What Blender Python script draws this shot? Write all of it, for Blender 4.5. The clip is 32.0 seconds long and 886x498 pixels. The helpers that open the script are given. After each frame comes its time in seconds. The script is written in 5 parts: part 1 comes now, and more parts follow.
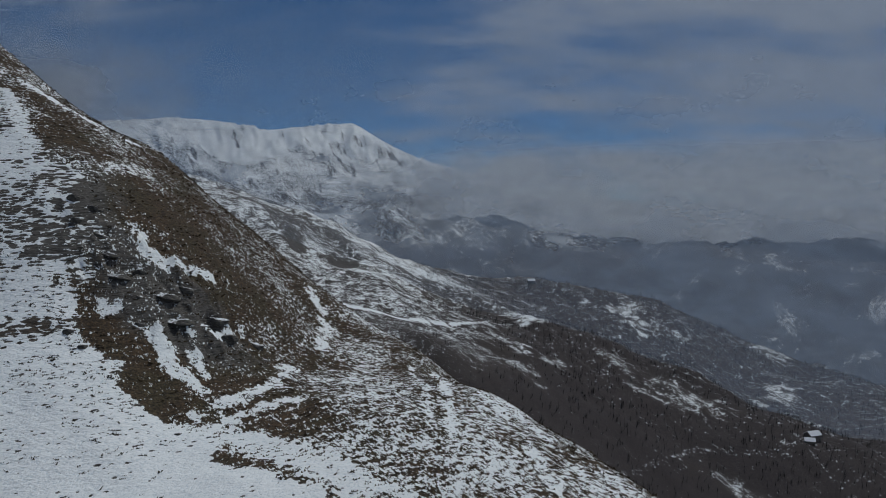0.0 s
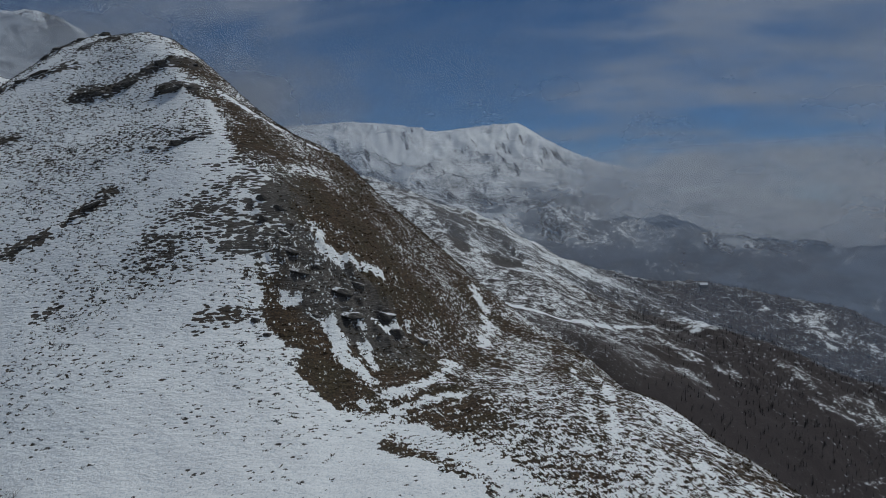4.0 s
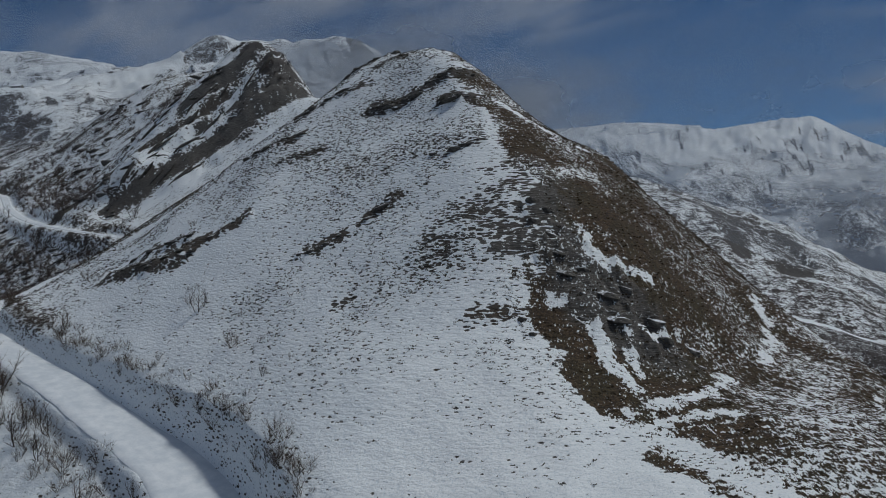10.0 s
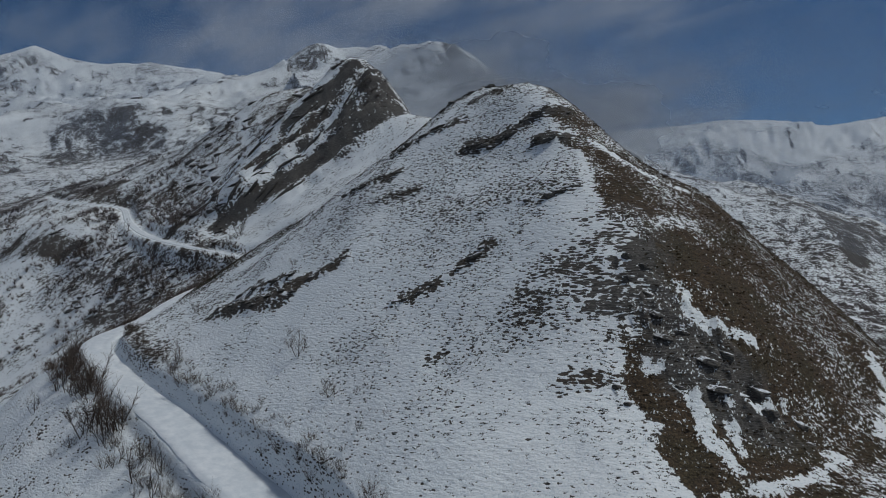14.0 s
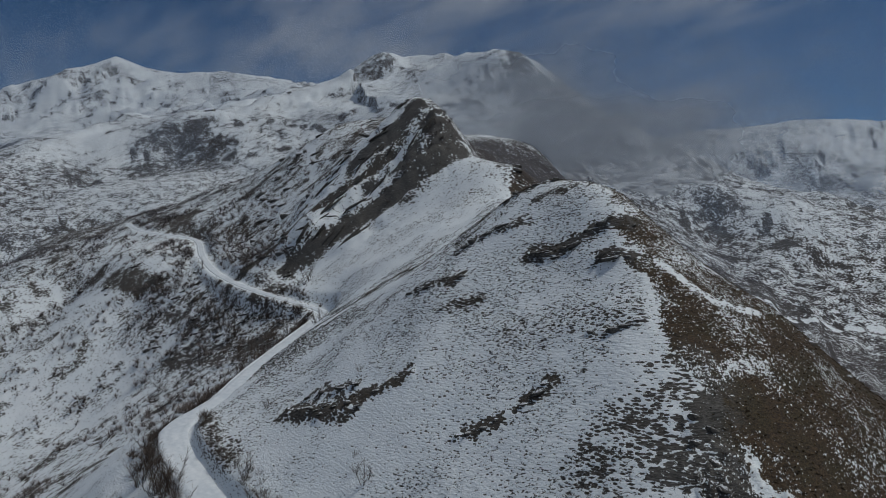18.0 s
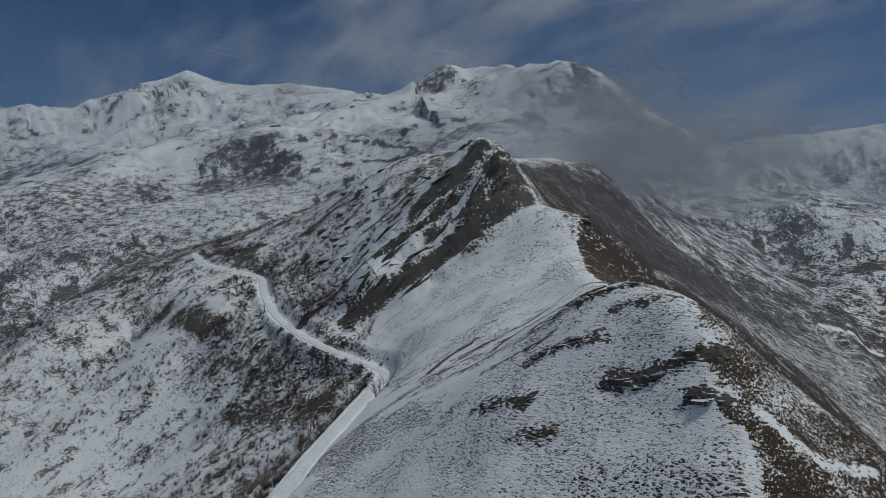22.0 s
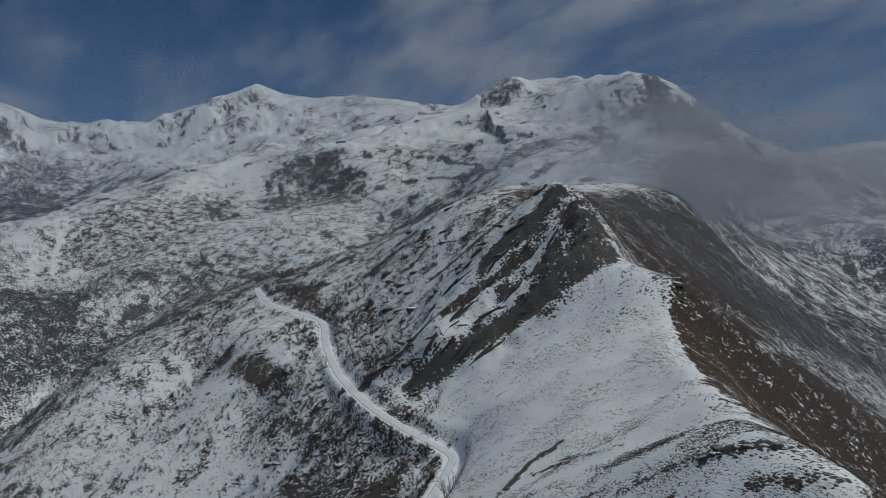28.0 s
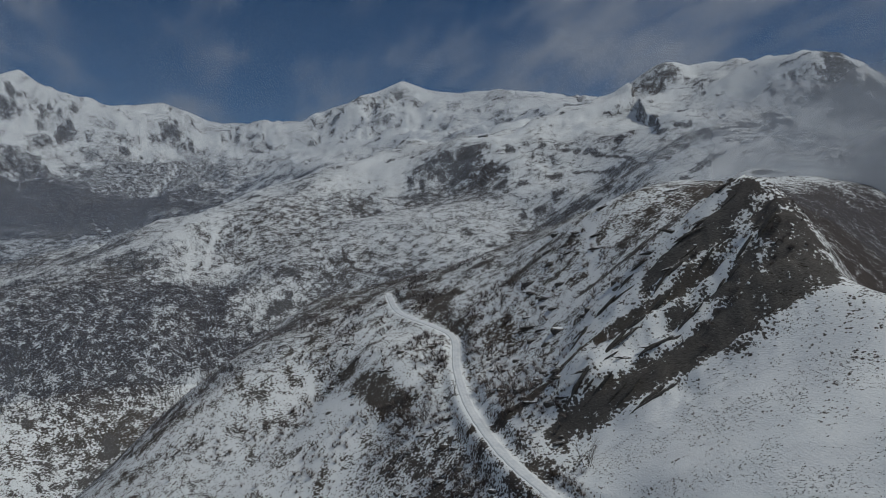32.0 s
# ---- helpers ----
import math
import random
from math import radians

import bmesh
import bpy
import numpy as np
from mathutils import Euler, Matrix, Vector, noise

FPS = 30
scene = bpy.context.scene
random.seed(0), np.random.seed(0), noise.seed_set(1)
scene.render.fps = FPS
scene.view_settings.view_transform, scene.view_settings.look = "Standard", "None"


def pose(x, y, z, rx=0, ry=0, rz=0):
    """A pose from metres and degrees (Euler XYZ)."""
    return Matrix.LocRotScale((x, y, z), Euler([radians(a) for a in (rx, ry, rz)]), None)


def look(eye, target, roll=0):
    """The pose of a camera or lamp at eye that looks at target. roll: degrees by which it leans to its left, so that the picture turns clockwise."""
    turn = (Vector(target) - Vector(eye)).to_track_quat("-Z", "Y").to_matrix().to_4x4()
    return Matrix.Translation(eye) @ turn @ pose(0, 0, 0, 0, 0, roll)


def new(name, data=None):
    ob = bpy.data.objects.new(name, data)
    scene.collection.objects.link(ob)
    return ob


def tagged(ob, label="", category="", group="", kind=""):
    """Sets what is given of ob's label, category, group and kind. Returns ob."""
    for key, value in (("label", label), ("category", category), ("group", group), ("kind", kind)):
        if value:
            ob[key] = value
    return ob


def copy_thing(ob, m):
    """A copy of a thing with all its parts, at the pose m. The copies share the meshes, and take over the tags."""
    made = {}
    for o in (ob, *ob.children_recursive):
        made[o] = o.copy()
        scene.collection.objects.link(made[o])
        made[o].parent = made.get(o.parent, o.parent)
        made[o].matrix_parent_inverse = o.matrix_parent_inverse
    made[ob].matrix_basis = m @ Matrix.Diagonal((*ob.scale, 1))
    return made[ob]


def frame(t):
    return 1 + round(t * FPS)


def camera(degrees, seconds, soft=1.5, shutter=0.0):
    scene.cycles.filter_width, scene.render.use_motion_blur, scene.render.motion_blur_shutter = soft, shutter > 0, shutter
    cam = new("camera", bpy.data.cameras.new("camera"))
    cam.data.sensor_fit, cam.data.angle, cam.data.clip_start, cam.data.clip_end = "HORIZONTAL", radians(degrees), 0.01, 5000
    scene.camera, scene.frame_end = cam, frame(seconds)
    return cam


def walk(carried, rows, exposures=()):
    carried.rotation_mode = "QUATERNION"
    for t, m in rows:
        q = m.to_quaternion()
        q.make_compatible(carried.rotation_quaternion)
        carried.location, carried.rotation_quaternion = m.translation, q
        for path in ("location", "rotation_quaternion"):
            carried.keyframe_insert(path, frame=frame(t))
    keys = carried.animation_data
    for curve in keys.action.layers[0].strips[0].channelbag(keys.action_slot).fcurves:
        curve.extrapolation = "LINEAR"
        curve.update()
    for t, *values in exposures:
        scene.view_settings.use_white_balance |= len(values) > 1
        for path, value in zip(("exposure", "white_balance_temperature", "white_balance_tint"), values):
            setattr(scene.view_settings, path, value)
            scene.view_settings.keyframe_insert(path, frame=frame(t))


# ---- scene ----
cam = camera(63.93, 32.0, soft=0.6)
PATH = [
    (0.0, pose(0.00, 0.00, 0.00, 86.331, 0.000, 0.925)),
    (0.5, pose(0.00, 0.00, 0.00, 86.326, 0.000, 2.449)),
    (1.0, pose(0.00, 0.00, 0.00, 86.298, 0.000, 3.971)),
    (1.5, pose(0.00, 0.00, 0.00, 86.302, 0.000, 5.653)),
    (2.0, pose(0.00, 0.00, 0.00, 86.296, 0.000, 7.315)),
    (2.5, pose(0.00, 0.00, 0.00, 86.313, 0.000, 9.020)),
    (3.0, pose(0.00, 0.00, 0.00, 86.311, 0.000, 10.691)),
    (3.5, pose(0.00, 0.00, 0.00, 86.319, 0.000, 12.373)),
    (5.5, pose(0.00, 0.00, 0.00, 86.230, 0.000, 19.260)),
    (6.0, pose(0.00, 0.00, 0.00, 86.269, 0.000, 21.073)),
    (6.5, pose(0.00, 0.00, 0.00, 86.297, 0.000, 22.874)),
    (7.0, pose(0.00, 0.00, 0.00, 86.338, 0.000, 24.710)),
    (7.5, pose(0.00, 0.00, 0.00, 86.372, 0.000, 26.526)),
    (8.0, pose(0.00, 0.00, 0.00, 86.421, 0.000, 28.408)),
    (8.5, pose(0.00, 0.00, 0.00, 86.448, 0.000, 30.195)),
    (9.0, pose(0.00, 0.00, 0.00, 86.469, 0.000, 32.052)),
    (9.5, pose(0.00, 0.00, 0.00, 86.478, 0.000, 33.630)),
    (10.0, pose(0.00, 0.00, 0.00, 86.487, 0.000, 35.391)),
    (10.5, pose(0.00, 0.00, 0.00, 86.515, 0.000, 37.123)),
    (11.0, pose(0.00, 0.00, 0.00, 86.531, 0.000, 38.803)),
    (11.5, pose(0.00, 0.00, 0.00, 86.547, 0.000, 40.630)),
    (12.0, pose(0.00, 0.00, 0.00, 86.557, 0.000, 41.932)),
    (12.5, pose(-0.07, 0.12, 0.33, 86.489, 0.000, 41.961)),
    (13.0, pose(-0.04, 0.13, 1.77, 86.426, 0.000, 41.995)),
    (13.5, pose(-0.05, 0.11, 3.75, 86.475, 0.000, 42.262)),
    (14.0, pose(-0.01, 0.09, 5.84, 86.475, 0.000, 42.946)),
    (14.5, pose(0.06, 0.11, 7.96, 86.444, 0.000, 43.679)),
    (16.5, pose(0.07, 0.18, 16.24, 86.398, 0.000, 46.294)),
    (17.0, pose(-0.01, 0.18, 18.26, 86.388, 0.000, 46.891)),
    (17.5, pose(-0.10, 0.21, 20.32, 86.370, 0.000, 47.505)),
    (18.0, pose(-0.14, 0.21, 22.33, 86.405, 0.000, 48.073)),
    (18.5, pose(-0.22, 0.36, 24.31, 86.382, 0.000, 48.462)),
    (19.0, pose(-0.99, 1.00, 26.37, 86.439, 0.000, 48.693)),
    (19.5, pose(-2.58, 2.03, 28.51, 86.494, 0.000, 49.053)),
    (20.0, pose(-4.34, 3.01, 30.74, 86.716, 0.000, 49.730)),
    (20.5, pose(-5.28, 3.56, 32.78, 86.735, 0.000, 50.508)),
    (21.0, pose(-5.63, 3.88, 34.74, 86.722, 0.000, 51.361)),
    (21.5, pose(-6.15, 4.30, 36.68, 86.677, 0.000, 52.198)),
    (22.0, pose(-7.62, 5.16, 38.71, 86.754, 0.000, 52.947)),
    (22.5, pose(-10.11, 6.57, 40.68, 86.799, 0.000, 53.642)),
    (23.0, pose(-13.32, 8.29, 42.72, 86.822, 0.000, 54.304)),
    (23.5, pose(-16.50, 9.84, 44.90, 87.004, 0.000, 54.851)),
    (24.0, pose(-18.72, 10.87, 46.96, 87.010, 0.000, 55.296)),
    (24.5, pose(-19.68, 11.40, 48.86, 87.037, 0.000, 55.789)),
    (25.0, pose(-19.76, 11.54, 50.64, 87.012, 0.000, 56.248)),
    (25.5, pose(-19.62, 11.51, 52.43, 87.040, 0.000, 56.645)),
    (26.0, pose(-19.61, 11.55, 54.15, 87.040, 0.000, 57.003)),
    (26.5, pose(-20.12, 11.74, 55.70, 87.119, 0.000, 57.322)),
    (28.5, pose(-30.30, 17.02, 55.97, 87.221, 0.000, 58.194)),
    (29.0, pose(-34.65, 19.48, 56.08, 87.213, 0.000, 58.325)),
    (29.5, pose(-39.50, 22.06, 56.28, 87.204, 0.000, 58.409)),
    (30.0, pose(-44.69, 24.86, 56.60, 87.164, 0.000, 58.452)),
    (30.5, pose(-50.10, 27.84, 56.93, 87.116, 0.000, 58.469)),
    (31.0, pose(-55.68, 30.79, 57.31, 87.045, 0.000, 59.587)),
    (31.5, pose(-61.33, 33.73, 57.71, 86.920, 0.000, 64.456)),
    (32.0, pose(-67.05, 36.72, 58.10, 86.836, 0.000, 69.542)),
]
walk(cam, PATH, [(0.0, 0.02, 6240, 8), (10.0, -0.03, 6230, 8), (17.0, -0.03, 6320, 8), (25.0, -0.03, 6450, 8), (29.0, -0.02, 6430, 8), (32.0, -0.02, 6580, 8)])

# ---- light ----
SUN_AZIMUTH, SUN_HEIGHT = radians(-30), radians(57)   # azimuth from the y axis towards -x
sun_dir = Vector((-math.sin(SUN_AZIMUTH) * math.cos(SUN_HEIGHT), math.cos(SUN_AZIMUTH) * math.cos(SUN_HEIGHT), math.sin(SUN_HEIGHT)))
sun = new("sun", bpy.data.lights.new("sun", "SUN"))
sun.data.energy, sun.data.angle, sun.data.color = 1.68, radians(6), (1.0, 0.965, 0.90)
sun.matrix_world = look(sun_dir * 500, (0, 0, 0))

world = bpy.data.worlds.new("sky")
scene.world = world
world.use_nodes = True


class Tree:
    """A short way to write node trees."""

    def __init__(self, tree):
        self.tree = tree
        tree.nodes.clear()

    def node(self, kind, **values):
        n = self.tree.nodes.new(kind)
        for key, value in values.items():
            if key == "inputs":
                for slot, v in value.items():
                    if isinstance(v, bpy.types.NodeSocket):
                        self.tree.links.new(v, n.inputs[slot])
                    else:
                        n.inputs[slot].default_value = v
            elif key == "operation":
                n.operation = value
            elif key == "use_clamp":
                n.use_clamp = value
            elif key == "data_type":
                n.data_type = value
            elif key == "blend_type":
                n.blend_type = value
            elif key == "interpolation_type":
                n.interpolation_type = value
            elif key == "attribute_name":
                n.attribute_name = value
            elif key == "sky_type":
                n.sky_type = value
            elif key == "sun_disc":
                n.sun_disc = value
            elif key == "sun_elevation":
                n.sun_elevation = value
            elif key == "sun_rotation":
                n.sun_rotation = value
            elif key == "altitude":
                n.altitude = value
            elif key == "air_density":
                n.air_density = value
            elif key == "dust_density":
                n.dust_density = value
            elif key == "ozone_density":
                n.ozone_density = value
        return n

    def math(self, op, a, b=0.0, clamp=False):
        return self.node("ShaderNodeMath", operation=op, use_clamp=clamp, inputs={0: a, 1: b}).outputs[0]

    def mix(self, f, a, b):
        n = self.node("ShaderNodeMix", data_type="RGBA", inputs={0: f, 6: a, 7: b})
        return n.outputs[2]

    def noise(self, vector, scale, detail=4.0, rough=0.55, out=0):
        return self.node("ShaderNodeTexNoise", inputs={"Vector": vector, "Scale": scale, "Detail": detail, "Roughness": rough}).outputs[out]

    def smooth(self, v, a, b, lo=0.0, hi=1.0):
        return self.node("ShaderNodeMapRange", interpolation_type="SMOOTHSTEP", inputs={0: v, 1: a, 2: b, 3: lo, 4: hi}).outputs[0]

    def scaled(self, vector, s, turn=(0, 0, 0)):
        return self.node("ShaderNodeMapping", inputs={0: vector, 2: turn, 3: s}).outputs[0]


w = Tree(world.node_tree)
sky = w.node("ShaderNodeTexSky", sky_type="NISHITA", sun_disc=False, sun_elevation=SUN_HEIGHT, sun_rotation=-SUN_AZIMUTH, altitude=2500.0, air_density=0.58, dust_density=0.05, ozone_density=4.0)
coord = w.node("ShaderNodeTexCoord").outputs["Generated"]
flat = w.node("ShaderNodeVectorMath", operation="NORMALIZE", inputs={0: coord}).outputs[0]
sep = w.node("ShaderNodeSeparateXYZ", inputs={0: flat})
up = w.math("MAXIMUM", sep.outputs[2], 0.0)
lift = w.math("ADD", up, 0.30)
plane = w.node("ShaderNodeCombineXYZ", inputs={0: w.math("DIVIDE", sep.outputs[0], lift), 1: w.math("DIVIDE", sep.outputs[1], lift), 2: 0.0}).outputs[0]
broad = w.noise(plane, 0.8, 3.0, 0.5)
streak = w.noise(w.scaled(plane, (0.9, 2.2, 1.0), (0, 0, 0.75)), 1.7, 7.0, 0.58)
round_ = w.math("ARCTAN2", w.math("MULTIPLY", sep.outputs[0], -1.0), sep.outputs[1])
swell = w.math("ADD", w.smooth(w.math("MULTIPLY", round_, -1.0), 0.05, 0.5, 0.0, 0.10), w.math("MULTIPLY", w.math("COSINE", w.math("MULTIPLY", w.math("SUBTRACT", round_, 0.72), 5.4)), 0.055))
cover = w.math("ADD", w.math("ADD", w.math("MULTIPLY", broad, 0.5), w.math("MULTIPLY", streak, 0.6)), swell)
cover = w.math("MULTIPLY", w.smooth(cover, 0.48, 0.70), 0.85)
blue = w.node("ShaderNodeMix", data_type="RGBA", blend_type="MULTIPLY", inputs={0: 1.0, 6: sky.outputs[0], 7: (0.56, 0.82, 0.92, 1)}).outputs[2]
sky_bg = w.node("ShaderNodeBackground", inputs={0: blue, 1: 0.050})
cloud_bg = w.node("ShaderNodeBackground", inputs={0: (0.58, 0.64, 0.76, 1), 1: 0.37})
joined = w.node("ShaderNodeMixShader", inputs={0: cover, 1: sky_bg.outputs[0], 2: cloud_bg.outputs[0]})
w.node("ShaderNodeOutputWorld", inputs={0: joined.outputs[0]})

# ---- materials ----
def material(name):
    m = bpy.data.materials.new(name)
    m.use_nodes = True
    return m, Tree(m.node_tree)


def finish(t, color, rough, bump=None, strength=0.4, distance=0.1, spec=0.3):
    b = t.node("ShaderNodeBsdfPrincipled", inputs={"Base Color": color, "Roughness": rough, "Specular IOR Level": spec})
    if bump is not None:
        n = t.node("ShaderNodeBump", inputs={"Strength": strength, "Distance": distance, "Height": bump})
        t.tree.links.new(n.outputs[0], b.inputs["Normal"])
    t.node("ShaderNodeOutputMaterial", inputs={0: b.outputs[0]})


def ground_material():
    m, t = material("snowy_mountain_ground")
    pos = t.node("ShaderNodeTexCoord").outputs["Object"]
    cov = t.node("ShaderNodeAttribute", attribute_name="snow").outputs["Fac"]
    kind = t.node("ShaderNodeAttribute", attribute_name="soil").outputs["Color"]
    grain = t.node("ShaderNodeAttribute", attribute_name="grain").outputs["Fac"]
    parts = t.node("ShaderNodeSeparateColor", inputs={0: kind})
    grass, forest, lanes = parts.outputs[0], parts.outputs[1], parts.outputs[2]
    # Patches of snow between tufts, stones and bushes: clumps a stride apart close by, broader ones on the slopes far off.
    # A clump is the middle of a cell; where little snow lies only the rims between the clumps keep it.
    def patches(size, cell, w_clump, w1, w2, w3, flat):
        v = t.scaled(pos, (1 / size, 1 / size, 1 / size))
        beds = t.scaled(t.scaled(v, (1, 1, 1), (0, 0, radians(-35))), flat)
        n1, n2, n3 = t.noise(beds, 0.9, 7.0, 0.66), t.noise(beds, 0.19, 4.0, 0.6), t.noise(v, 2.6, 4.0, 0.65)
        bent = t.node("ShaderNodeVectorMath", operation="ADD", inputs={0: beds, 1: t.node("ShaderNodeVectorMath", operation="SCALE", inputs={0: t.noise(v, 1.7, 3.0, 0.6, 1), "Scale": 0.55}).outputs[0]}).outputs[0]
        cells = t.node("ShaderNodeTexVoronoi", inputs={"Vector": bent, "Scale": cell})
        own = t.node("ShaderNodeSeparateColor", inputs={0: cells.outputs["Color"]}).outputs[0]
        clump = t.math("ADD", t.math("SUBTRACT", cells.outputs["Distance"], 0.48), t.math("MULTIPLY", t.math("SUBTRACT", own, 0.5), 0.22))
        mixed = t.math("ADD", t.math("MULTIPLY", t.math("SUBTRACT", n2, 0.5), w2), t.math("MULTIPLY", t.math("SUBTRACT", n3, 0.5), w3))
        mixed = t.math("ADD", mixed, t.math("MULTIPLY", clump, w_clump))
        return t.math("ADD", mixed, t.math("ADD", 0.5 - 0.5 * w1, t.math("MULTIPLY", n1, w1))), n1, n3, v, beds, clump

    def blend(f, a, b):
        return t.node("ShaderNodeMix", data_type="FLOAT", inputs={0: f, 2: a, 3: b}).outputs[0]

    near, n1, n3, v, bedded, clump = patches(0.48, 0.98, 0.32, 0.34, 0.24, 0.16, (0.58, 0.88, 1.9))
    middle = patches(0.80, 0.95, 0.20, 0.42, 0.30, 0.20, (0.82, 0.95, 1.05))[0]
    distant = patches(1.9, 1.0, 0.17, 0.50, 0.44, 0.18, (0.9, 0.95, 0.75))[0]
    lane = t.noise(t.scaled(t.scaled(v, (1, 1, 1), (0, 0, radians(-32))), (1.1, 0.45, 1.0)), 2.0, 7.0, 0.68)
    near = blend(lanes, near, t.math("ADD", t.math("MULTIPLY", near, 0.4), t.math("MULTIPLY", lane, 0.6)))
    patch = blend(t.smooth(grain, 1.7, 2.9), blend(t.smooth(grain, 0.7, 1.1), near, middle), distant)
    limit = t.math("SUBTRACT", 0.665, t.math("MULTIPLY", cov, 0.33))
    soft = t.math("ADD", 0.013, t.math("MULTIPLY", t.math("MAXIMUM", t.math("SUBTRACT", grain, 0.75), 0.0), 0.008))
    snow = t.smooth(t.math("SUBTRACT", patch, limit), t.math("MULTIPLY", soft, -1.0), soft)
    snow_tone = t.noise(pos, 0.045, 3.0)
    white = t.mix(snow_tone, (0.80, 0.86, 0.89, 1), (0.90, 0.92, 0.93, 1))
    white = t.mix(t.smooth(n3, 0.34, 0.50), (0.66, 0.73, 0.78, 1), white)
    straw = t.mix(t.smooth(t.math("ADD", t.math("MULTIPLY", n3, 0.6), t.math("MULTIPLY", n1, 0.4)), 0.36, 0.64), (0.013, 0.011, 0.009, 1), (0.106, 0.069, 0.038, 1))
    rust = t.mix(t.smooth(t.noise(v, 0.12, 4.0), 0.42, 0.66, 0.0, 0.75), straw, t.mix(t.smooth(n3, 0.35, 0.65), (0.016, 0.014, 0.008, 1), (0.076, 0.061, 0.031, 1)))
    stone = t.mix(t.smooth(t.noise(t.scaled(bedded, (0.5, 1.6, 2.2)), 1.6, 6.0, 0.65), 0.3, 0.7), (0.024, 0.025, 0.026, 1), (0.190, 0.184, 0.176, 1))
    wood = t.mix(t.smooth(t.noise(t.scaled(v, (1, 1, 0.3)), 1.1, 6.0, 0.7), 0.35, 0.65), (0.018, 0.017, 0.020, 1), (0.094, 0.080, 0.078, 1))
    soil = t.mix(grass, stone, rust)
    soil = t.mix(forest, soil, wood)
    color = t.mix(snow, soil, white)
    rough = t.smooth(snow, 0.0, 1.0, 0.95, 0.55)
    bump = t.math("ADD", t.math("MULTIPLY", n1, 0.7), t.math("ADD", t.math("MULTIPLY", n3, 0.35), t.math("MULTIPLY", snow, 0.25)))
    bump = t.math("ADD", bump, t.math("MULTIPLY", clump, 0.25))
    finish(t, color, rough, bump, 0.6, 0.36, 0.2)
    return m


GROUND = ground_material()


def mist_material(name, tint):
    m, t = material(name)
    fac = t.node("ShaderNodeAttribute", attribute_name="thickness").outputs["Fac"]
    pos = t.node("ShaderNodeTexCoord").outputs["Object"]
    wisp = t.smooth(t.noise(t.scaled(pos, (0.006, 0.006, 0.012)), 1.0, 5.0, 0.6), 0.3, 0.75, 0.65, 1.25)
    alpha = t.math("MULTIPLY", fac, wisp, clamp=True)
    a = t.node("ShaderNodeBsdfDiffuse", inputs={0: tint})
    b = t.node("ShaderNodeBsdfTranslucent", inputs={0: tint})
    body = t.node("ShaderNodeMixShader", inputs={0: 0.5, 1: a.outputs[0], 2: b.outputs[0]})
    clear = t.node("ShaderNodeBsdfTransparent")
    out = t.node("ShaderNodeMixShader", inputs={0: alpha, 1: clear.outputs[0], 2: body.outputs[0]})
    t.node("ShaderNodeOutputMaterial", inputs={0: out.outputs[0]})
    return m


MIST = mist_material("mist", (0.60, 0.63, 0.67, 1))
CLOUD = mist_material("cloud", (0.86, 0.89, 0.92, 1))
# blue tint that stands in for light scattered by the air
HAZE_VEIL = mist_material("haze", (0.37, 0.46, 0.60, 1))


def plain_material(name, dark, light, scale, rough=0.85, strength=0.5, distance=0.05, stretch=(1, 1, 1)):
    """A surface with two tones, broad and fine, that differs a little from thing to thing."""
    m, t = material(name)
    pos = t.node("ShaderNodeTexCoord").outputs["Object"]
    own = t.node("ShaderNodeObjectInfo").outputs["Random"]
    fine = t.noise(t.scaled(pos, stretch), scale, 6.0, 0.65)
    broad = t.noise(pos, scale * 0.17, 3.0)
    f = t.math("ADD", t.math("MULTIPLY", fine, 0.65), t.math("MULTIPLY", broad, 0.35))
    f = t.math("ADD", t.smooth(f, 0.32, 0.68), t.math("MULTIPLY", t.math("SUBTRACT", own, 0.5), 0.3), clamp=True)
    finish(t, t.mix(f, dark, light), rough, fine, strength, distance)
    return m


def rock_material():
    """Bedded dark rock with snow on its flat tops."""
    m, t = material("bedded_rock")
    pos = t.node("ShaderNodeTexCoord").outputs["Object"]
    own = t.node("ShaderNodeObjectInfo").outputs["Random"]
    up = t.node("ShaderNodeSeparateXYZ", inputs={0: t.node("ShaderNodeNewGeometry").outputs["Normal"]}).outputs[2]
    fine = t.noise(t.scaled(pos, (1, 1, 3.5)), 2.2, 7.0, 0.68)
    broad = t.noise(pos, 0.5, 3.0)
    tone = t.smooth(t.math("ADD", t.math("MULTIPLY", fine, 0.7), t.math("MULTIPLY", broad, 0.3)), 0.33, 0.67)
    stone = t.mix(tone, (0.026, 0.026, 0.026, 1), (0.150, 0.141, 0.128, 1))
    lichen = t.mix(t.smooth(t.noise(pos, 5.0, 4.0), 0.58, 0.68), stone, (0.16, 0.135, 0.075, 1))
    lying = t.smooth(t.math("ADD", up, t.math("MULTIPLY", t.math("SUBTRACT", fine, 0.5), 0.9)), 0.86, 0.96)
    lying = t.math("MULTIPLY", lying, t.smooth(t.math("ADD", own, broad), 0.55, 1.05, 0.3, 1.0))
    color = t.mix(lying, lichen, (0.80, 0.84, 0.88, 1))
    finish(t, color, 0.9, fine, 0.8, 0.15)
    return m


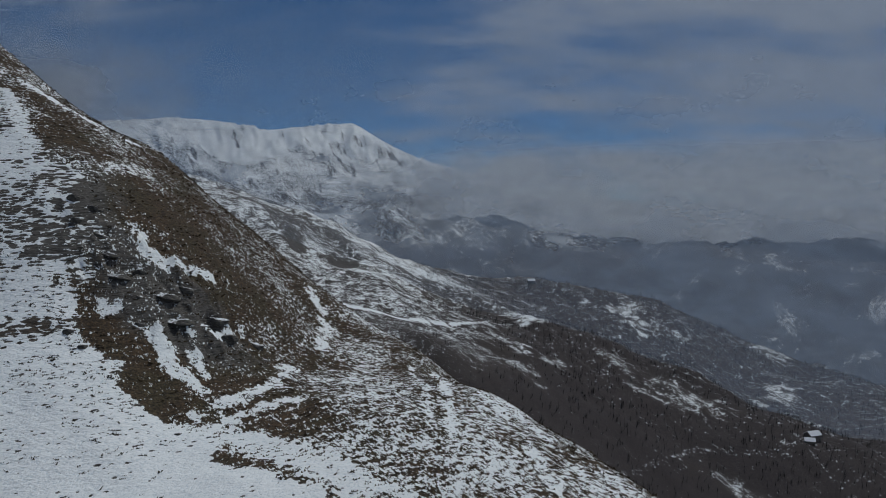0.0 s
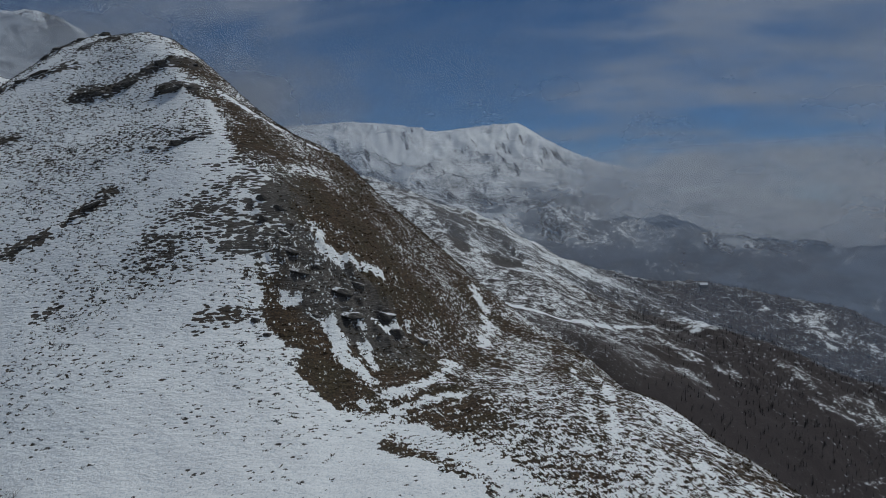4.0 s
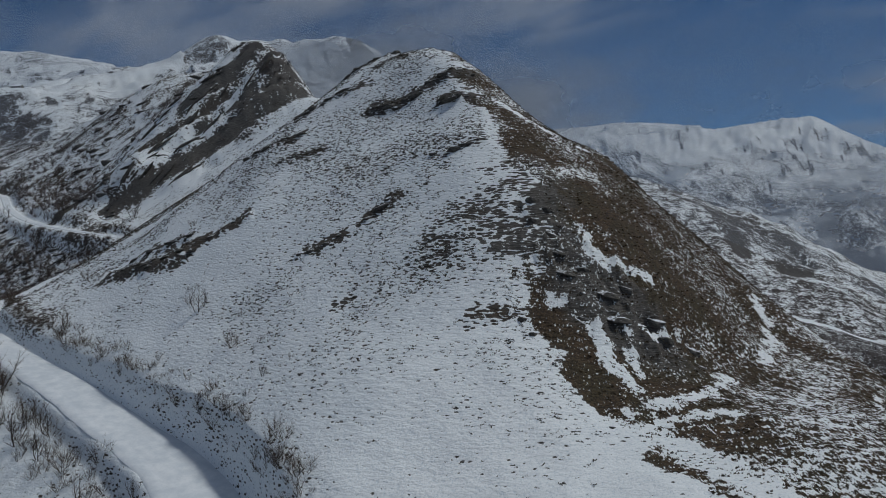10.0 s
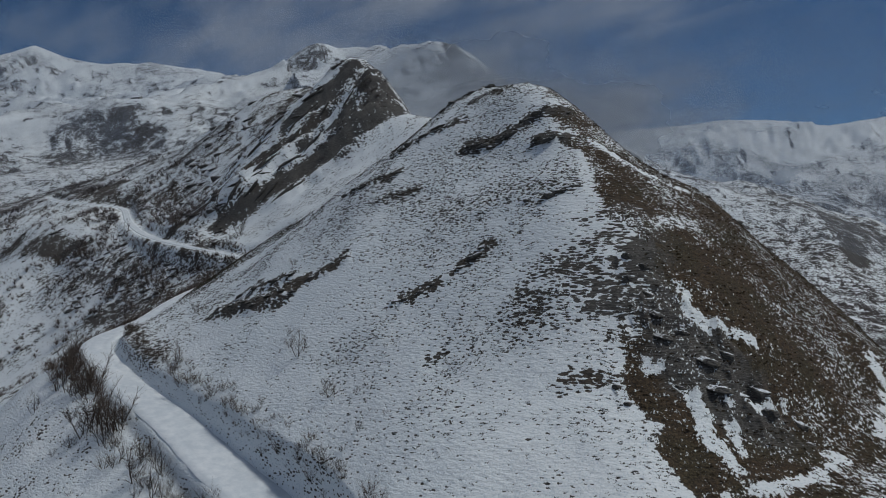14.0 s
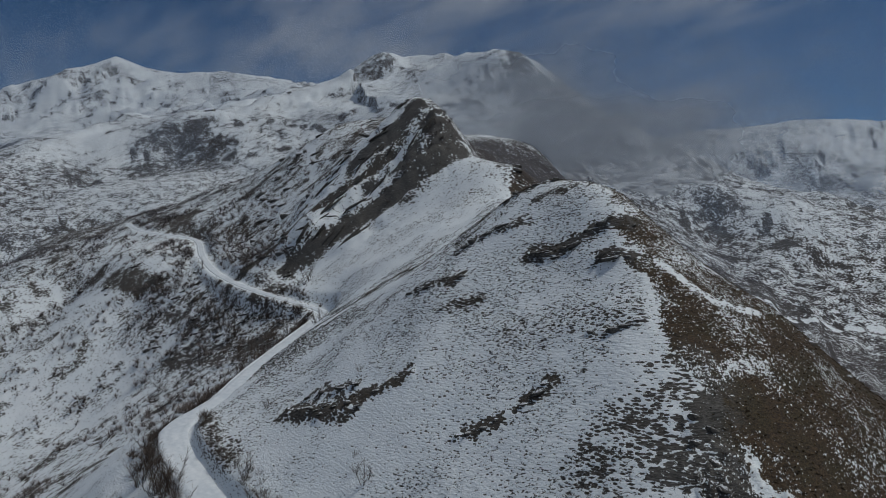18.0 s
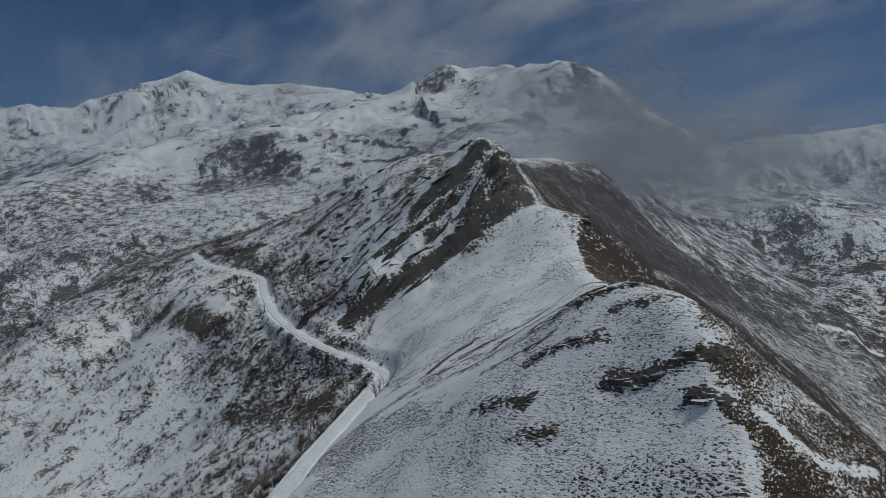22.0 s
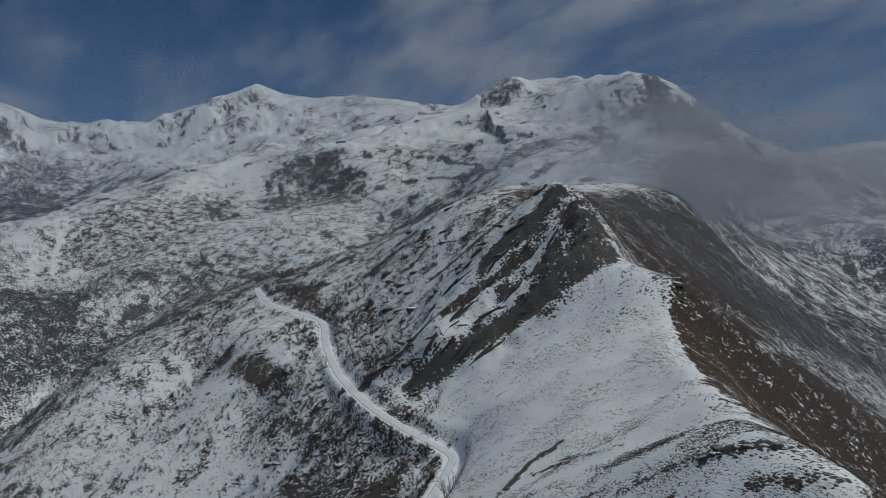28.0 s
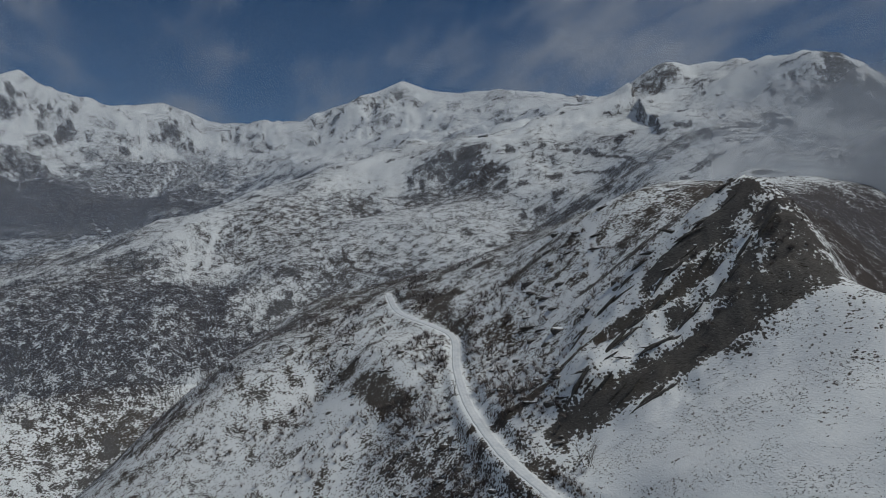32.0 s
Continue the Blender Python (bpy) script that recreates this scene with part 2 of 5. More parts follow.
ROCK = rock_material()
BARK = plain_material("bare_bark", (0.040, 0.033, 0.028, 1), (0.130, 0.108, 0.092, 1), 6.0, stretch=(1, 1, 0.3))
TWIG = plain_material("bare_twigs", (0.055, 0.043, 0.036, 1), (0.150, 0.115, 0.092, 1), 4.0)
TURF = plain_material("dry_turf", (0.022, 0.019, 0.014, 1), (0.085, 0.068, 0.045, 1), 1.2)
STRAW = plain_material("dry_straw", (0.040, 0.030, 0.019, 1), (0.130, 0.096, 0.060, 1), 1.0)
WOODS = plain_material("winter_woods", (0.032, 0.033, 0.037, 1), (0.098, 0.092, 0.094, 1), 0.12)
BRUSH = plain_material("brown_brush", (0.045, 0.036, 0.031, 1), (0.150, 0.116, 0.098, 1), 0.5)
SCRUB = plain_material("scrub_twigs", (0.085, 0.074, 0.072, 1), (0.215, 0.188, 0.180, 1), 0.3)
TRACK = plain_material("packed_snow", (0.58, 0.63, 0.68, 1), (0.77, 0.80, 0.83, 1), 0.8, 0.6, 0.7, 0.08)
STONE_WALL = plain_material("rough_stone_wall", (0.10, 0.095, 0.09, 1), (0.26, 0.24, 0.21, 1), 1.2)
ROOF_SNOW = plain_material("snow_on_roof", (0.76, 0.80, 0.85, 1), (0.88, 0.90, 0.92, 1), 0.4)
SHUTTER = plain_material("dark_timber", (0.02, 0.017, 0.014, 1), (0.07, 0.05, 0.035, 1), 2.0)

# ---- the shape of the land: named lines of crests, slopes, road and valley floors (x, y, z in metres) ----
LINES = {}
LINES["near hill crest"] = 8, [(-36, 68, 1), (-42.6, 74, 6), (-54, 84, 15.5), (-66.5, 95, 25.4), (-75, 103, 25), (-83, 109, 24.2), (-96, 117.5, 23.5), (-120, 136, 21), (-143, 158, 22), (-160, 173, 24.6), (-168, 180, 28), (-174, 190, 35), (-176.5, 193.5, 36.4), (-190, 192, 39.5), (-202, 194, 43)]
LINES["near hill dome"] = 8, [(-70, 94.5, 25.6), (-75, 97.5, 26.3), (-82.5, 98.5, 26.8)]
LINES["near hill front spur"] = 7, [(-36, 68, 1), (-30, 69, -3.8), (-25.5, 69.5, -7), (-22, 62, -13.8), (-20, 52, -15.8), (-16, 40, -18.5), (-8, 25, -22)]
LINES["snow face upper"] = 12, [(-97, 78, 8), (-85.8, 75.8, 9.5), (-68.5, 85, 15.4), (-60, 80, 11)]
LINES["snow face middle"] = 12, [(-110, 62, -8.5), (-90, 55.5, -8.5), (-78.3, 63, -1.4), (-58, 59.3, -5.2), (-46.8, 57.4, -6.9), (-32, 56.6, -9.9)]
LINES["snow face foot"] = 12, [(-99, 45.5, -16.5), (-81, 44, -17.5), (-64, 41.5, -18.8), (-53.5, 44.9, -15.6), (-45.3, 44.1, -15), (-29.8, 44.4, -17.1), (-40, 33, -22)]
LINES["brown slope upper"] = 14, [(-51.5, 95.5, 12.5), (-44.6, 93.8, 9.1), (-41.9, 99.9, 7.7), (-34, 104, -1.2), (-31, 118, -8)]
LINES["brown slope lower"] = 14, [(-20.4, 69.4, -12), (-16.2, 71.5, -16.2), (-14, 84, -16.5)]
LINES["brown shoulder"] = 14, [(-31, 118, -8), (-22, 111, -13.9), (-7.2, 87.7, -16.3), (3.7, 70, -18.6), (15.5, 50, -21.6), (26, 30, -26)]
LINES["brown drop"] = 30, [(-60, 190, -60), (-20, 160, -60), (25, 115, -62), (55, 60, -70), (70, 10, -75)]
LINES["hill back slope"] = 25, [(-72, 120, 4), (-95, 148, 0), (-118, 162, 4), (-140, 186, 5), (-157, 190, 19), (-130, 205, -8)]
LINES["brown spur behind the saddle"] = 8, [(-173, 191, 36), (-171, 200, 31.5), (-168, 210, 25.5), (-162, 232, 9), (-152, 256, -8), (-140, 280, -26)]
LINES["hollow behind the spur"] = 12, [(-196, 205, 30), (-190, 222, 10), (-184, 246, -12), (-172, 275, -30)]
LINES["hill left ridge"] = 12, [(-82.5, 98.5, 26.8), (-93, 95.5, 20.5), (-107, 90, 10), (-122, 84, 1), (-136, 77, -8.5)]
LINES["snow bowl"] = 14, [(-112, 116, 16), (-130, 122, 11.5), (-152, 129, 8), (-176, 130, 2), (-189, 133, 1)]
LINES["snow bowl upper"] = 16, [(-132, 138, 15.5), (-152.5, 143, 14.2), (-168, 172, 24), (-190, 170, 24), (-209, 153.6, 11.8)]
LINES["crag crest"] = 8, [(-202, 194, 43), (-211, 197, 50), (-217, 195.5, 58), (-225, 196.5, 61), (-238, 198, 67.5), (-245, 204, 64), (-258, 214, 62)]
LINES["crag rib"] = 9, [(-238, 198, 67.5), (-236, 185, 55), (-235, 172, 41.5), (-234.5, 160.4, 29), (-233, 150, 18), (-233, 140.5, 12), (-233.5, 132.5, -1.3)]
LINES["crag right rib"] = 9, [(-218, 194, 58), (-220, 180, 45), (-221, 168, 31), (-222, 156, 20), (-221, 147.5, 12), (-218, 140, 2)]
LINES["crag groove"] = 9, [(-227.5, 192, 56), (-228, 172, 34), (-228, 152, 15), (-228, 142, 8), (-227, 135.5, -1)]
LINES["behind the rib"] = 15, [(-262, 200, 57), (-262, 182, 44.5), (-262, 163, 27), (-258, 146, 10.5)]
LINES["hillside over the road"] = 25, [(-290, 180, 36), (-322, 212, 64), (-370, 200, 45), (-330, 165, 20), (-300, 150, 7)]
LINES["spur below the road"] = 22, [(-215, 108, -18), (-260, 112, -14), (-312.5, 113, -9.5), (-350, 118, -2), (-396, 106, -7.5), (-457, 110, -3), (-500, 128, 2)]
LINES["spur flank"] = 25, [(-170, 70, -30), (-215, 80, -35), (-256, 67, -50), (-312, 104, -20.5), (-331, 62, -44), (-352, 74, -38), (-383, 97, -24), (-360, 39, -55), (-427, 31, -44), (-447, 68.5, -15.5), (-431, 86.5, -8)]
LINES["slope below the road"] = 20, [(-76, 29, -26.5), (-106, 35, -21.5), (-124, 38, -21.5), (-150, 52, -24)]
LINES["lower slope"] = 40, [(-20, 0, -42), (-80, 5, -44), (-150, 15, -50), (-230, 10, -72), (-330, -10, -85), (-420, -30, -95)]
LINES["spur end"] = 40, [(-520, 120, 0), (-560, 90, -35), (-620, 60, -90)]
LINES["valley left"] = 90, [(-300, -200, -190), (-480, -150, -185), (-640, -40, -170), (-720, 60, -150), (-760, 180, -110), (-720, 300, -40), (-640, 370, 10)]
LINES["far spur crest"] = 60, [(-941, 30, -60), (-1000, 160, -20), (-1060, 230, 20), (-1070, 300, 42), (-1120, 315, 44), (-1200, 330, 80)]
LINES["far spur foot"] = 70, [(-880, 30, -100), (-930, 55, -84), (-905, 165, -80), (-985, 290, 15), (-1003, 400, 60)]
LINES["left spur crest"] = 60, [(-940, -260, -90), (-978, -151, -56), (-1016, -108, -41), (-1060, -50, -22), (-1130, 20, 8), (-1205, 95, 50), (-1240, 150, 80), (-1280, 230, 96), (-1320, 322, 124), (-1380, 405, 155), (-1480, 515, 196)]
LINES["left slopes"] = 90, [(-1024, 93, -47), (-1134, 88, 0)]
LINES["left valley behind"] = 120, [(-1200, -450, -110), (-1327, -282, -69), (-1393, -219, -51), (-1505, -150, -30), (-1614, -64, -8), (-1717, 54, 42), (-1811, 182, 94), (-1880, 327, 156)]
LINES["purple slope"] = 150, [(-1929, -342, 22), (-2143, -283, 89), (-2211, -128, 122), (-2167, 17, 123), (-2263, 172, 177)]
LINES["cliff top"] = 60, [(-1274, 472, 181), (-1171, 468, 162), (-1090, 500, 140), (-936, 586, 121), (-800, 560, 115), (-687, 527, 113)]
LINES["cliff foot"] = 60, [(-1130, 445, 98), (-1003, 472, 88), (-850, 470, 40), (-700, 440, 45), (-560, 400, 50)]
LINES["high pasture"] = 120, [(-1960, 869, 284), (-1700, 800, 262), (-1400, 740, 232), (-1151, 700, 215), (-900, 690, 180)]
LINES["main skyline"] = 110, [(-2913, -518, 527), (-2923, -469, 546), (-2940, -360, 453), (-2901, -266, 418), (-2861, -153, 429), (-2867, -13, 447), (-2866, 93, 415), (-2863, 182, 373), (-2899, 361, 367), (-2828, 502, 397), (-2804, 629, 454), (-2728, 732, 496), (-2680, 846, 548), (-2618, 922, 511), (-2499, 957, 478), (-2246, 1043, 460), (-1891, 1077, 358), (-1681, 1040, 332), (-1476, 988, 320), (-1300, 890, 285)]
LINES["under the main skyline"] = 150, [(-2600, -430, 400), (-2503, -227, 251), (-2517, 0, 262), (-2512, 189, 250), (-2395, 356, 240), (-2364, 533, 285), (-2440, 760, 395), (-2180, 900, 365)]
LINES["twin peaks"] = 30, [(-1340, 900, 290), (-1272, 878, 302), (-1236, 878, 322), (-1205, 888, 334), (-1183, 900, 336), (-1160, 914, 322), (-1135, 930, 297), (-1040, 929, 285), (-959, 912, 284), (-880, 905, 280), (-845, 890, 277), (-801, 896, 249), (-763, 915, 222), (-715, 930, 165), (-640, 955, 100), (-540, 980, 50)]
LINES["twin peaks feet"] = 60, [(-1290, 790, 252), (-1180, 820, 264), (-1130, 840, 250), (-1030, 820, 225), (-950, 790, 205), (-820, 800, 190), (-740, 830, 170)]
LINES["second low spur"] = 70, [(36, 799, -128), (119, 842, -144), (171, 833, -160), (227, 819, -183), (275, 804, -193), (318, 767, -215), (369, 710, -233), (405, 666, -241)]
LINES["dip behind the low spur"] = 100, [(120, 960, -168), (250, 930, -205), (380, 850, -250)]
LINES["skyline right shoulder"] = 70, [(-763, 915, 222), (-690, 840, 135), (-600, 790, 80), (-491, 724, 34), (-403, 783, 40)]
LINES["ridge to the massif"] = 40, [(-258, 214, 62), (-300, 270, 66), (-337, 319, 63), (-356, 391, 59), (-400, 470, 70), (-500, 560, 90), (-640, 680, 140)]
LINES["ridge flank"] = 60, [(-222, 256, 10), (-252, 262, 34), (-290, 330, 34), (-334, 409, 38.5), (-349, 487, 10.5), (-344, 562, -10), (-320, 552, -18), (-285, 653, -52), (-369, 722, -33), (-395, 755, 0)]
LINES["ridge flank lower"] = 60, [(-190, 330, -40), (-200, 400, -52), (-218, 461, -57), (-228, 595, -76)]
LINES["valley right"] = 120, [(60, 330, -190), (-60, 400, -140), (-120, 520, -104), (150, 430, -240), (300, 420, -290), (500, 400, -340), (900, 300, -380)]
LINES["pasture"] = 80, [(-53, 648, -112), (-110, 760, -82), (-60, 800, -96), (-150, 880, -52)]
LINES["forest spur foot"] = 80, [(-20, 560, -108), (43, 558, -148), (109, 549, -191), (171, 533, -224), (282, 585, -246), (365, 597, -250), (600, 560, -300)]
LINES["forest spur crest"] = 70, [(-403, 783, 40), (-258, 862, -3), (-221, 975, -4), (-161, 987, -27), (-104, 1045, -79), (-41, 1149, -100), (76, 1248, -137), (160, 1290, -140), (279, 1270, -161), (373, 1245, -183), (428, 1175, -206), (473, 1103, -233), (508, 1032, -251), (595, 984, -259), (900, 850, -330)]
LINES["hidden valley"] = 200, [(-100, 1700, -260), (300, 1700, -330), (800, 1500, -400), (1500, 900, -420)]
LINES["hazy ridge"] = 150, [(-800, 1900, 40), (-737, 2179, 53), (-439, 2258, -8), (-190, 2292, -17), (-44, 2300, -81), (150, 2495, -49), (369, 2371, -112), (629, 2108, -150), (913, 2111, -150), (1129, 1888, -178), (1600, 1500, -200)]
LINES["great mountain crest"] = 110, [(-2000, 2300, 160), (-1635, 2151, 150), (-1500, 2450, 250), (-1400, 2750, 322), (-1340, 3000, 352), (-1263, 3157, 381), (-1146, 3254, 380), (-1020, 3348, 367), (-934, 3373, 340), (-780, 3463, 368), (-629, 3545, 387), (-505, 3564, 402), (-409, 3577, 340), (-296, 3588, 279), (-155, 3597, 214), (-13, 3600, 180), (264, 3490, 84), (775, 3311, -25), (1203, 3073, -47), (1636, 2750, -42), (2300, 2200, -60)]
LINES["great mountain foot"] = 200, [(-1300, 2000, 20), (-900, 2500, 60), (-737, 2179, 30), (-420, 2500, -60), (0, 2800, -120), (700, 2700, -180)]
LINES["behind"] = 400, [(300, -300, -220), (0, -300, -150), (900, -300, -350), (-700, -700, -200), (-1800, -900, 60), (0, -1500, -100), (2500, 0, -300), (2500, -1500, -200), (-2500, -1800, 200), (-3500, -600, 250), (-3500, 0, 150), (-3500, 800, 200), (-3300, 1700, 150), (-2600, 3200, 60), (-1500, 4200, 50), (0, 4600, -50), (2500, 4200, -100)]

ROAD = [(30, -16, -42), (10, -2, -35.5), (-14, 14, -29), (-40, 29.5, -25.6), (-55, 36, -23.6), (-69, 38, -21.9), (-82, 39.6, -20.3), (-100, 41.5, -18.8), (-117, 44.6, -17.6), (-124.5, 49, -16.7), (-130, 59, -15.4), (-142, 72, -13.6), (-165, 96, -12.6), (-184, 115, -12.2), (-192, 121, -11.6), (-203, 119.5, -10.2), (-214, 117.8, -9), (-234, 117.5, -7.8), (-258, 120.5, -6.6), (-282, 125, -4.6), (-312, 133.5, -0.8), (-343, 144.5, 4), (-362, 143, 6), (-400, 138, 7.6), (-450, 147, 10)]


# Bands of bare rock, dark turf, snow left lying and trodden trails: half width, snow cover, dry grass, lift, line
ROCK_BANDS = [
    (1.5, 0.05, 0.45, 0.9, [(-98, 55.2), (-93.3, 55.6), (-87.7, 55.9), (-83, 57)]),
    (1.0, 0.05, 0.5, 0.7, [(-84, 58.3), (-80.5, 60.3), (-76.7, 62.7)]),
    (0.8, 0.20, 0.4, 0.3, [(-96, 58.5), (-90, 59), (-86, 60)]),
    (0.8, 0.06, 0.5, 0.5, [(-61.8, 58.3), (-59.4, 59.5), (-57.8, 61.1), (-56, 63.5), (-54, 66)]),
    (1.1, 0.05, 0.2, 0.7, [(-72.2, 83), (-68.1, 84.1), (-64.5, 86.4), (-61.8, 88.3)]),
    (0.8, 0.10, 0.2, 0.5, [(-62, 88), (-59.6, 90.2), (-58.5, 89.5)]),
    (1.0, 0.12, 0.3, 0.5, [(-60, 83.5), (-56.5, 84), (-54, 83.6)]),
    (0.7, 0.15, 0.2, 0.4, [(-52.7, 72.4), (-50.5, 73.5), (-47.8, 75.7)]),
    (1.2, 0.12, 0.2, 0.6, [(-89, 95), (-84, 96.5), (-80, 98.3)]),
    (1.0, 0.22, 0.35, 0.4, [(-88.5, 83.5), (-83, 86), (-77, 87.6)]),
    (1.1, 0.20, 0.45, 0.4, [(-92.3, 76), (-87, 76), (-82.1, 77.3)]),
    (1.0, 0.30, 0.4, 0.3, [(-80, 72.5), (-75, 75)]),
]
TURF_BANDS = [
    (1.1, 0.18, 0.25, 0.4, [(-142.7, 117.0), (-144.1, 110.6), (-138.6, 98.0)]),
    (3.6, 0.42, 0.35, 0.2, [(-43, 61.5), (-40.2, 65), (-38.3, 68.6), (-39, 72)]),
    (1.8, 0.30, 0.2, 0.4, [(-36.5, 62), (-33.5, 64.6), (-32, 66.6)]),
    (1.2, 0.10, 0.2, 0.6, [(-36.5, 67.2), (-34.9, 71)]),
    (0.7, 0.25, 0.4, 0.2, [(-51.1, 53), (-49.1, 53.9)]),
    (0.8, 0.30, 0.6, 0.2, [(-35.8, 54), (-32.8, 56.1), (-31.8, 57.8)]),
    (2.0, 0.42, 0.5, 0.4, [(-121, 51.5), (-112, 49), (-100.3, 46.6)]),
    (1.6, 0.45, 0.4, 0.3, [(-126, 87), (-114, 91), (-104, 94.5)]),
    (1.2, 0.45, 0.4, 0.3, [(-137, 105), (-129.9, 109.7), (-120, 112)]),
    (2.4, 0.58, 0.4, 0.2, [(-66, 71), (-58, 73), (-50, 77)]),
    (1.2, 0.30, 0.3, 0.3, [(-101, 92.5), (-95, 95), (-90, 96)]),
    (1.0, 0.35, 0.4, 0.3, [(-100, 84), (-94, 86), (-89, 89)]),
    (0.9, 0.30, 0.3, 0.3, [(-79, 92), (-74, 93.5), (-70, 95.5)]),
]
SNOW_BANDS = [
    (0.7, 0.90, [(-51.7, 86), (-46.9, 86), (-43.8, 87), (-42.5, 95)]),
    (0.45, 0.95, [(-31.3, 69.5), (-30, 68.1), (-29.3, 67.3), (-27.7, 68.3), (-26, 69.8), (-24.8, 71.1)]),
    (0.85, 0.97, [(-25.7, 60.3), (-23.9, 58.5), (-22.4, 57.6)]),
    (0.5, 0.90, [(-22.4, 57.6), (-20.6, 56.6)]),
    (0.4, 0.85, [(-22.6, 60.7), (-20.9, 58.7)]),
    (0.22, 0.80, [(-30.8, 59), (-29.2, 60.4)]),
    (0.35, 0.75, [(-24, 62.6), (-21.4, 65.7), (-20.4, 69.4)]),
    (1.0, 0.62, [(-37.3, 75.7), (-36.1, 82.1)]),
]
# the path that zigzags over the spur, and trails trodden down the dry slope
TRAILS = [
    (0.45, 0.99, [(-19.4, 52.5), (-18.2, 55.5), (-16.8, 58.5), (-15.7, 61.6), (-15.5, 67.1)]),
    (0.45, 0.99, [(-18, 51.1), (-16.3, 53.4), (-14.7, 56), (-13, 57.4)]),
    (1.3, 0.97, [(-17.5, 50.3), (-13.6, 49.4), (-10.1, 47), (-5.8, 43.2)]),
    (0.45, 0.86, [(-19, 92.5), (-17, 88.5), (-15.4, 84.4), (-14.5, 76)]),
    (0.25, 0.90, [(-2.2, 80), (-0.4, 59.1), (0, 49.2), (0.4, 43.7)]),
    (0.22, 0.85, [(2.4, 66), (5.3, 56.3), (6, 47.7), (7, 40)]),
    (0.22, 0.80, [(5, 66), (7.5, 54), (9.5, 45), (11, 40)]),
    (0.22, 0.80, [(-5, 78), (-2.6, 63.4), (-1.6, 52), (-1, 44)]),
    (2.6, 0.56, [(-6.5, 55.9), (-3.5, 51.7), (-1.3, 46.6)]),
]
ALL_BANDS = ROCK_BANDS + TURF_BANDS


def along(points, step):
    """Points every step metres along a line through the given ones."""
    out = []
    for a, b in zip(points, points[1:]):
        a, b = np.array(a, float), np.array(b, float)
        n = max(1, int(round(np.linalg.norm((b - a)[:2]) / step)))
        out += [a + (b - a) * i / n for i in range(n)]
    return np.array(out + [np.array(points[-1], float)])


def soft_noise(x, y, seed=0):
    """Smooth gradient noise of about -1 to 1 over arrays."""
    xi, yi = np.floor(x), np.floor(y)
    xf, yf = x - xi, y - yi
    xi, yi = xi.astype(np.int64), yi.astype(np.int64)

    def corner(dx, dy):
        h = ((xi + dx) * 374761393 + (yi + dy) * 668265263 + seed * 974634777) & 0xFFFFFFFF
        h = ((h ^ (h >> 13)) * 1274126177) & 0xFFFFFFFF
        a = ((h ^ (h >> 16)) & 0xFFFF) * (2 * math.pi / 65536)
        return np.cos(a) * (xf - dx) + np.sin(a) * (yf - dy)

    u, v = xf * xf * xf * (xf * (xf * 6 - 15) + 10), yf * yf * yf * (yf * (yf * 6 - 15) + 10)
    low = corner(0, 0) * (1 - u) + corner(1, 0) * u
    high = corner(0, 1) * (1 - u) + corner(1, 1) * u
    return (low * (1 - v) + high * v) * 1.45


def fbm(x, y, size, octaves=4, gain=0.5, seed=0, ridged=False):
    total, amp, s = 0.0, 1.0, 1.0 / size
    for k in range(octaves):
        n = soft_noise(x * s + 17.3 * k, y * s - 9.1 * k, seed + k)
        total = total + amp * (1 - 2 * np.abs(n) if ridged else n)
        amp, s = amp * gain, s * 2.03
    return total


def near_line(x, y, line):
    """For every place: the distance to a line, its height there and the side (right of its run is positive)."""
    best, height, side, run = np.full(x.shape, 1e9), np.zeros(x.shape), np.zeros(x.shape), np.zeros(x.shape)
    gone = 0.0
    for a, b in zip(line, line[1:]):
        dx, dy = b[0] - a[0], b[1] - a[1]
        length = math.hypot(dx, dy)
        f = np.clip(((x - a[0]) * dx + (y - a[1]) * dy) / length ** 2, 0, 1)
        d = np.hypot(x - a[0] - f * dx, y - a[1] - f * dy)
        m = d < best
        best = np.where(m, d, best)
        if len(a) > 2:
            height = np.where(m, a[2] + f * (b[2] - a[2]), height)
        side = np.where(m, np.sign((x - a[0]) * dy - (y - a[1]) * dx), side)
        run = np.where(m, gone + f * length, run)
        gone += length
    return best, height, side, run


def ramp(v, a, b):
    t = np.clip((v - a) / (b - a), 0, 1)
    return t * t * (3 - 2 * t)


def smooth_line(points, step):
    """A curve through the given points, about step metres from point to point."""
    p = [np.array(q, float) for q in points]
    p = [2 * p[0] - p[1]] + p + [2 * p[-1] - p[-2]]
    out = []
    for a, b, c, d in zip(p, p[1:], p[2:], p[3:]):
        n = max(1, int(round(np.linalg.norm((c - b)[:2]) / step)))
        for i in range(n):
            t = i / n
            out.append(0.5 * (2 * b + (c - a) * t + (2 * a - 5 * b + 4 * c - d) * t * t + (3 * b - a - 3 * c + d) * t ** 3))
    return [tuple(q) for q in out + [p[-2]]]


ROAD_LINE = smooth_line(ROAD, 7.0)
NODES = np.concatenate([along(points, step) for step, points in LINES.values()] + [along(ROAD, 14)])
_keep, _seen = [], set()
for _i, _p in enumerate(NODES):
    _key = (round(_p[0] / 3), round(_p[1] / 3))
    if _key not in _seen:
        _seen.add(_key)
        _keep.append(_i)
NODES = NODES[_keep]
_d = np.sqrt(((NODES[:, None, :2] - NODES[None, :, :2]) ** 2).sum(-1) + 9.0)
_n = len(NODES)
_A = np.zeros((_n + 3, _n + 3))
_A[:_n, :_n] = _d - np.eye(_n) * 1.5
_A[:_n, _n] = _A[_n, :_n] = 1
_A[:_n, _n + 1:] = NODES[:, :2] / 1000
_A[_n + 1:, :_n] = NODES[:, :2].T / 1000
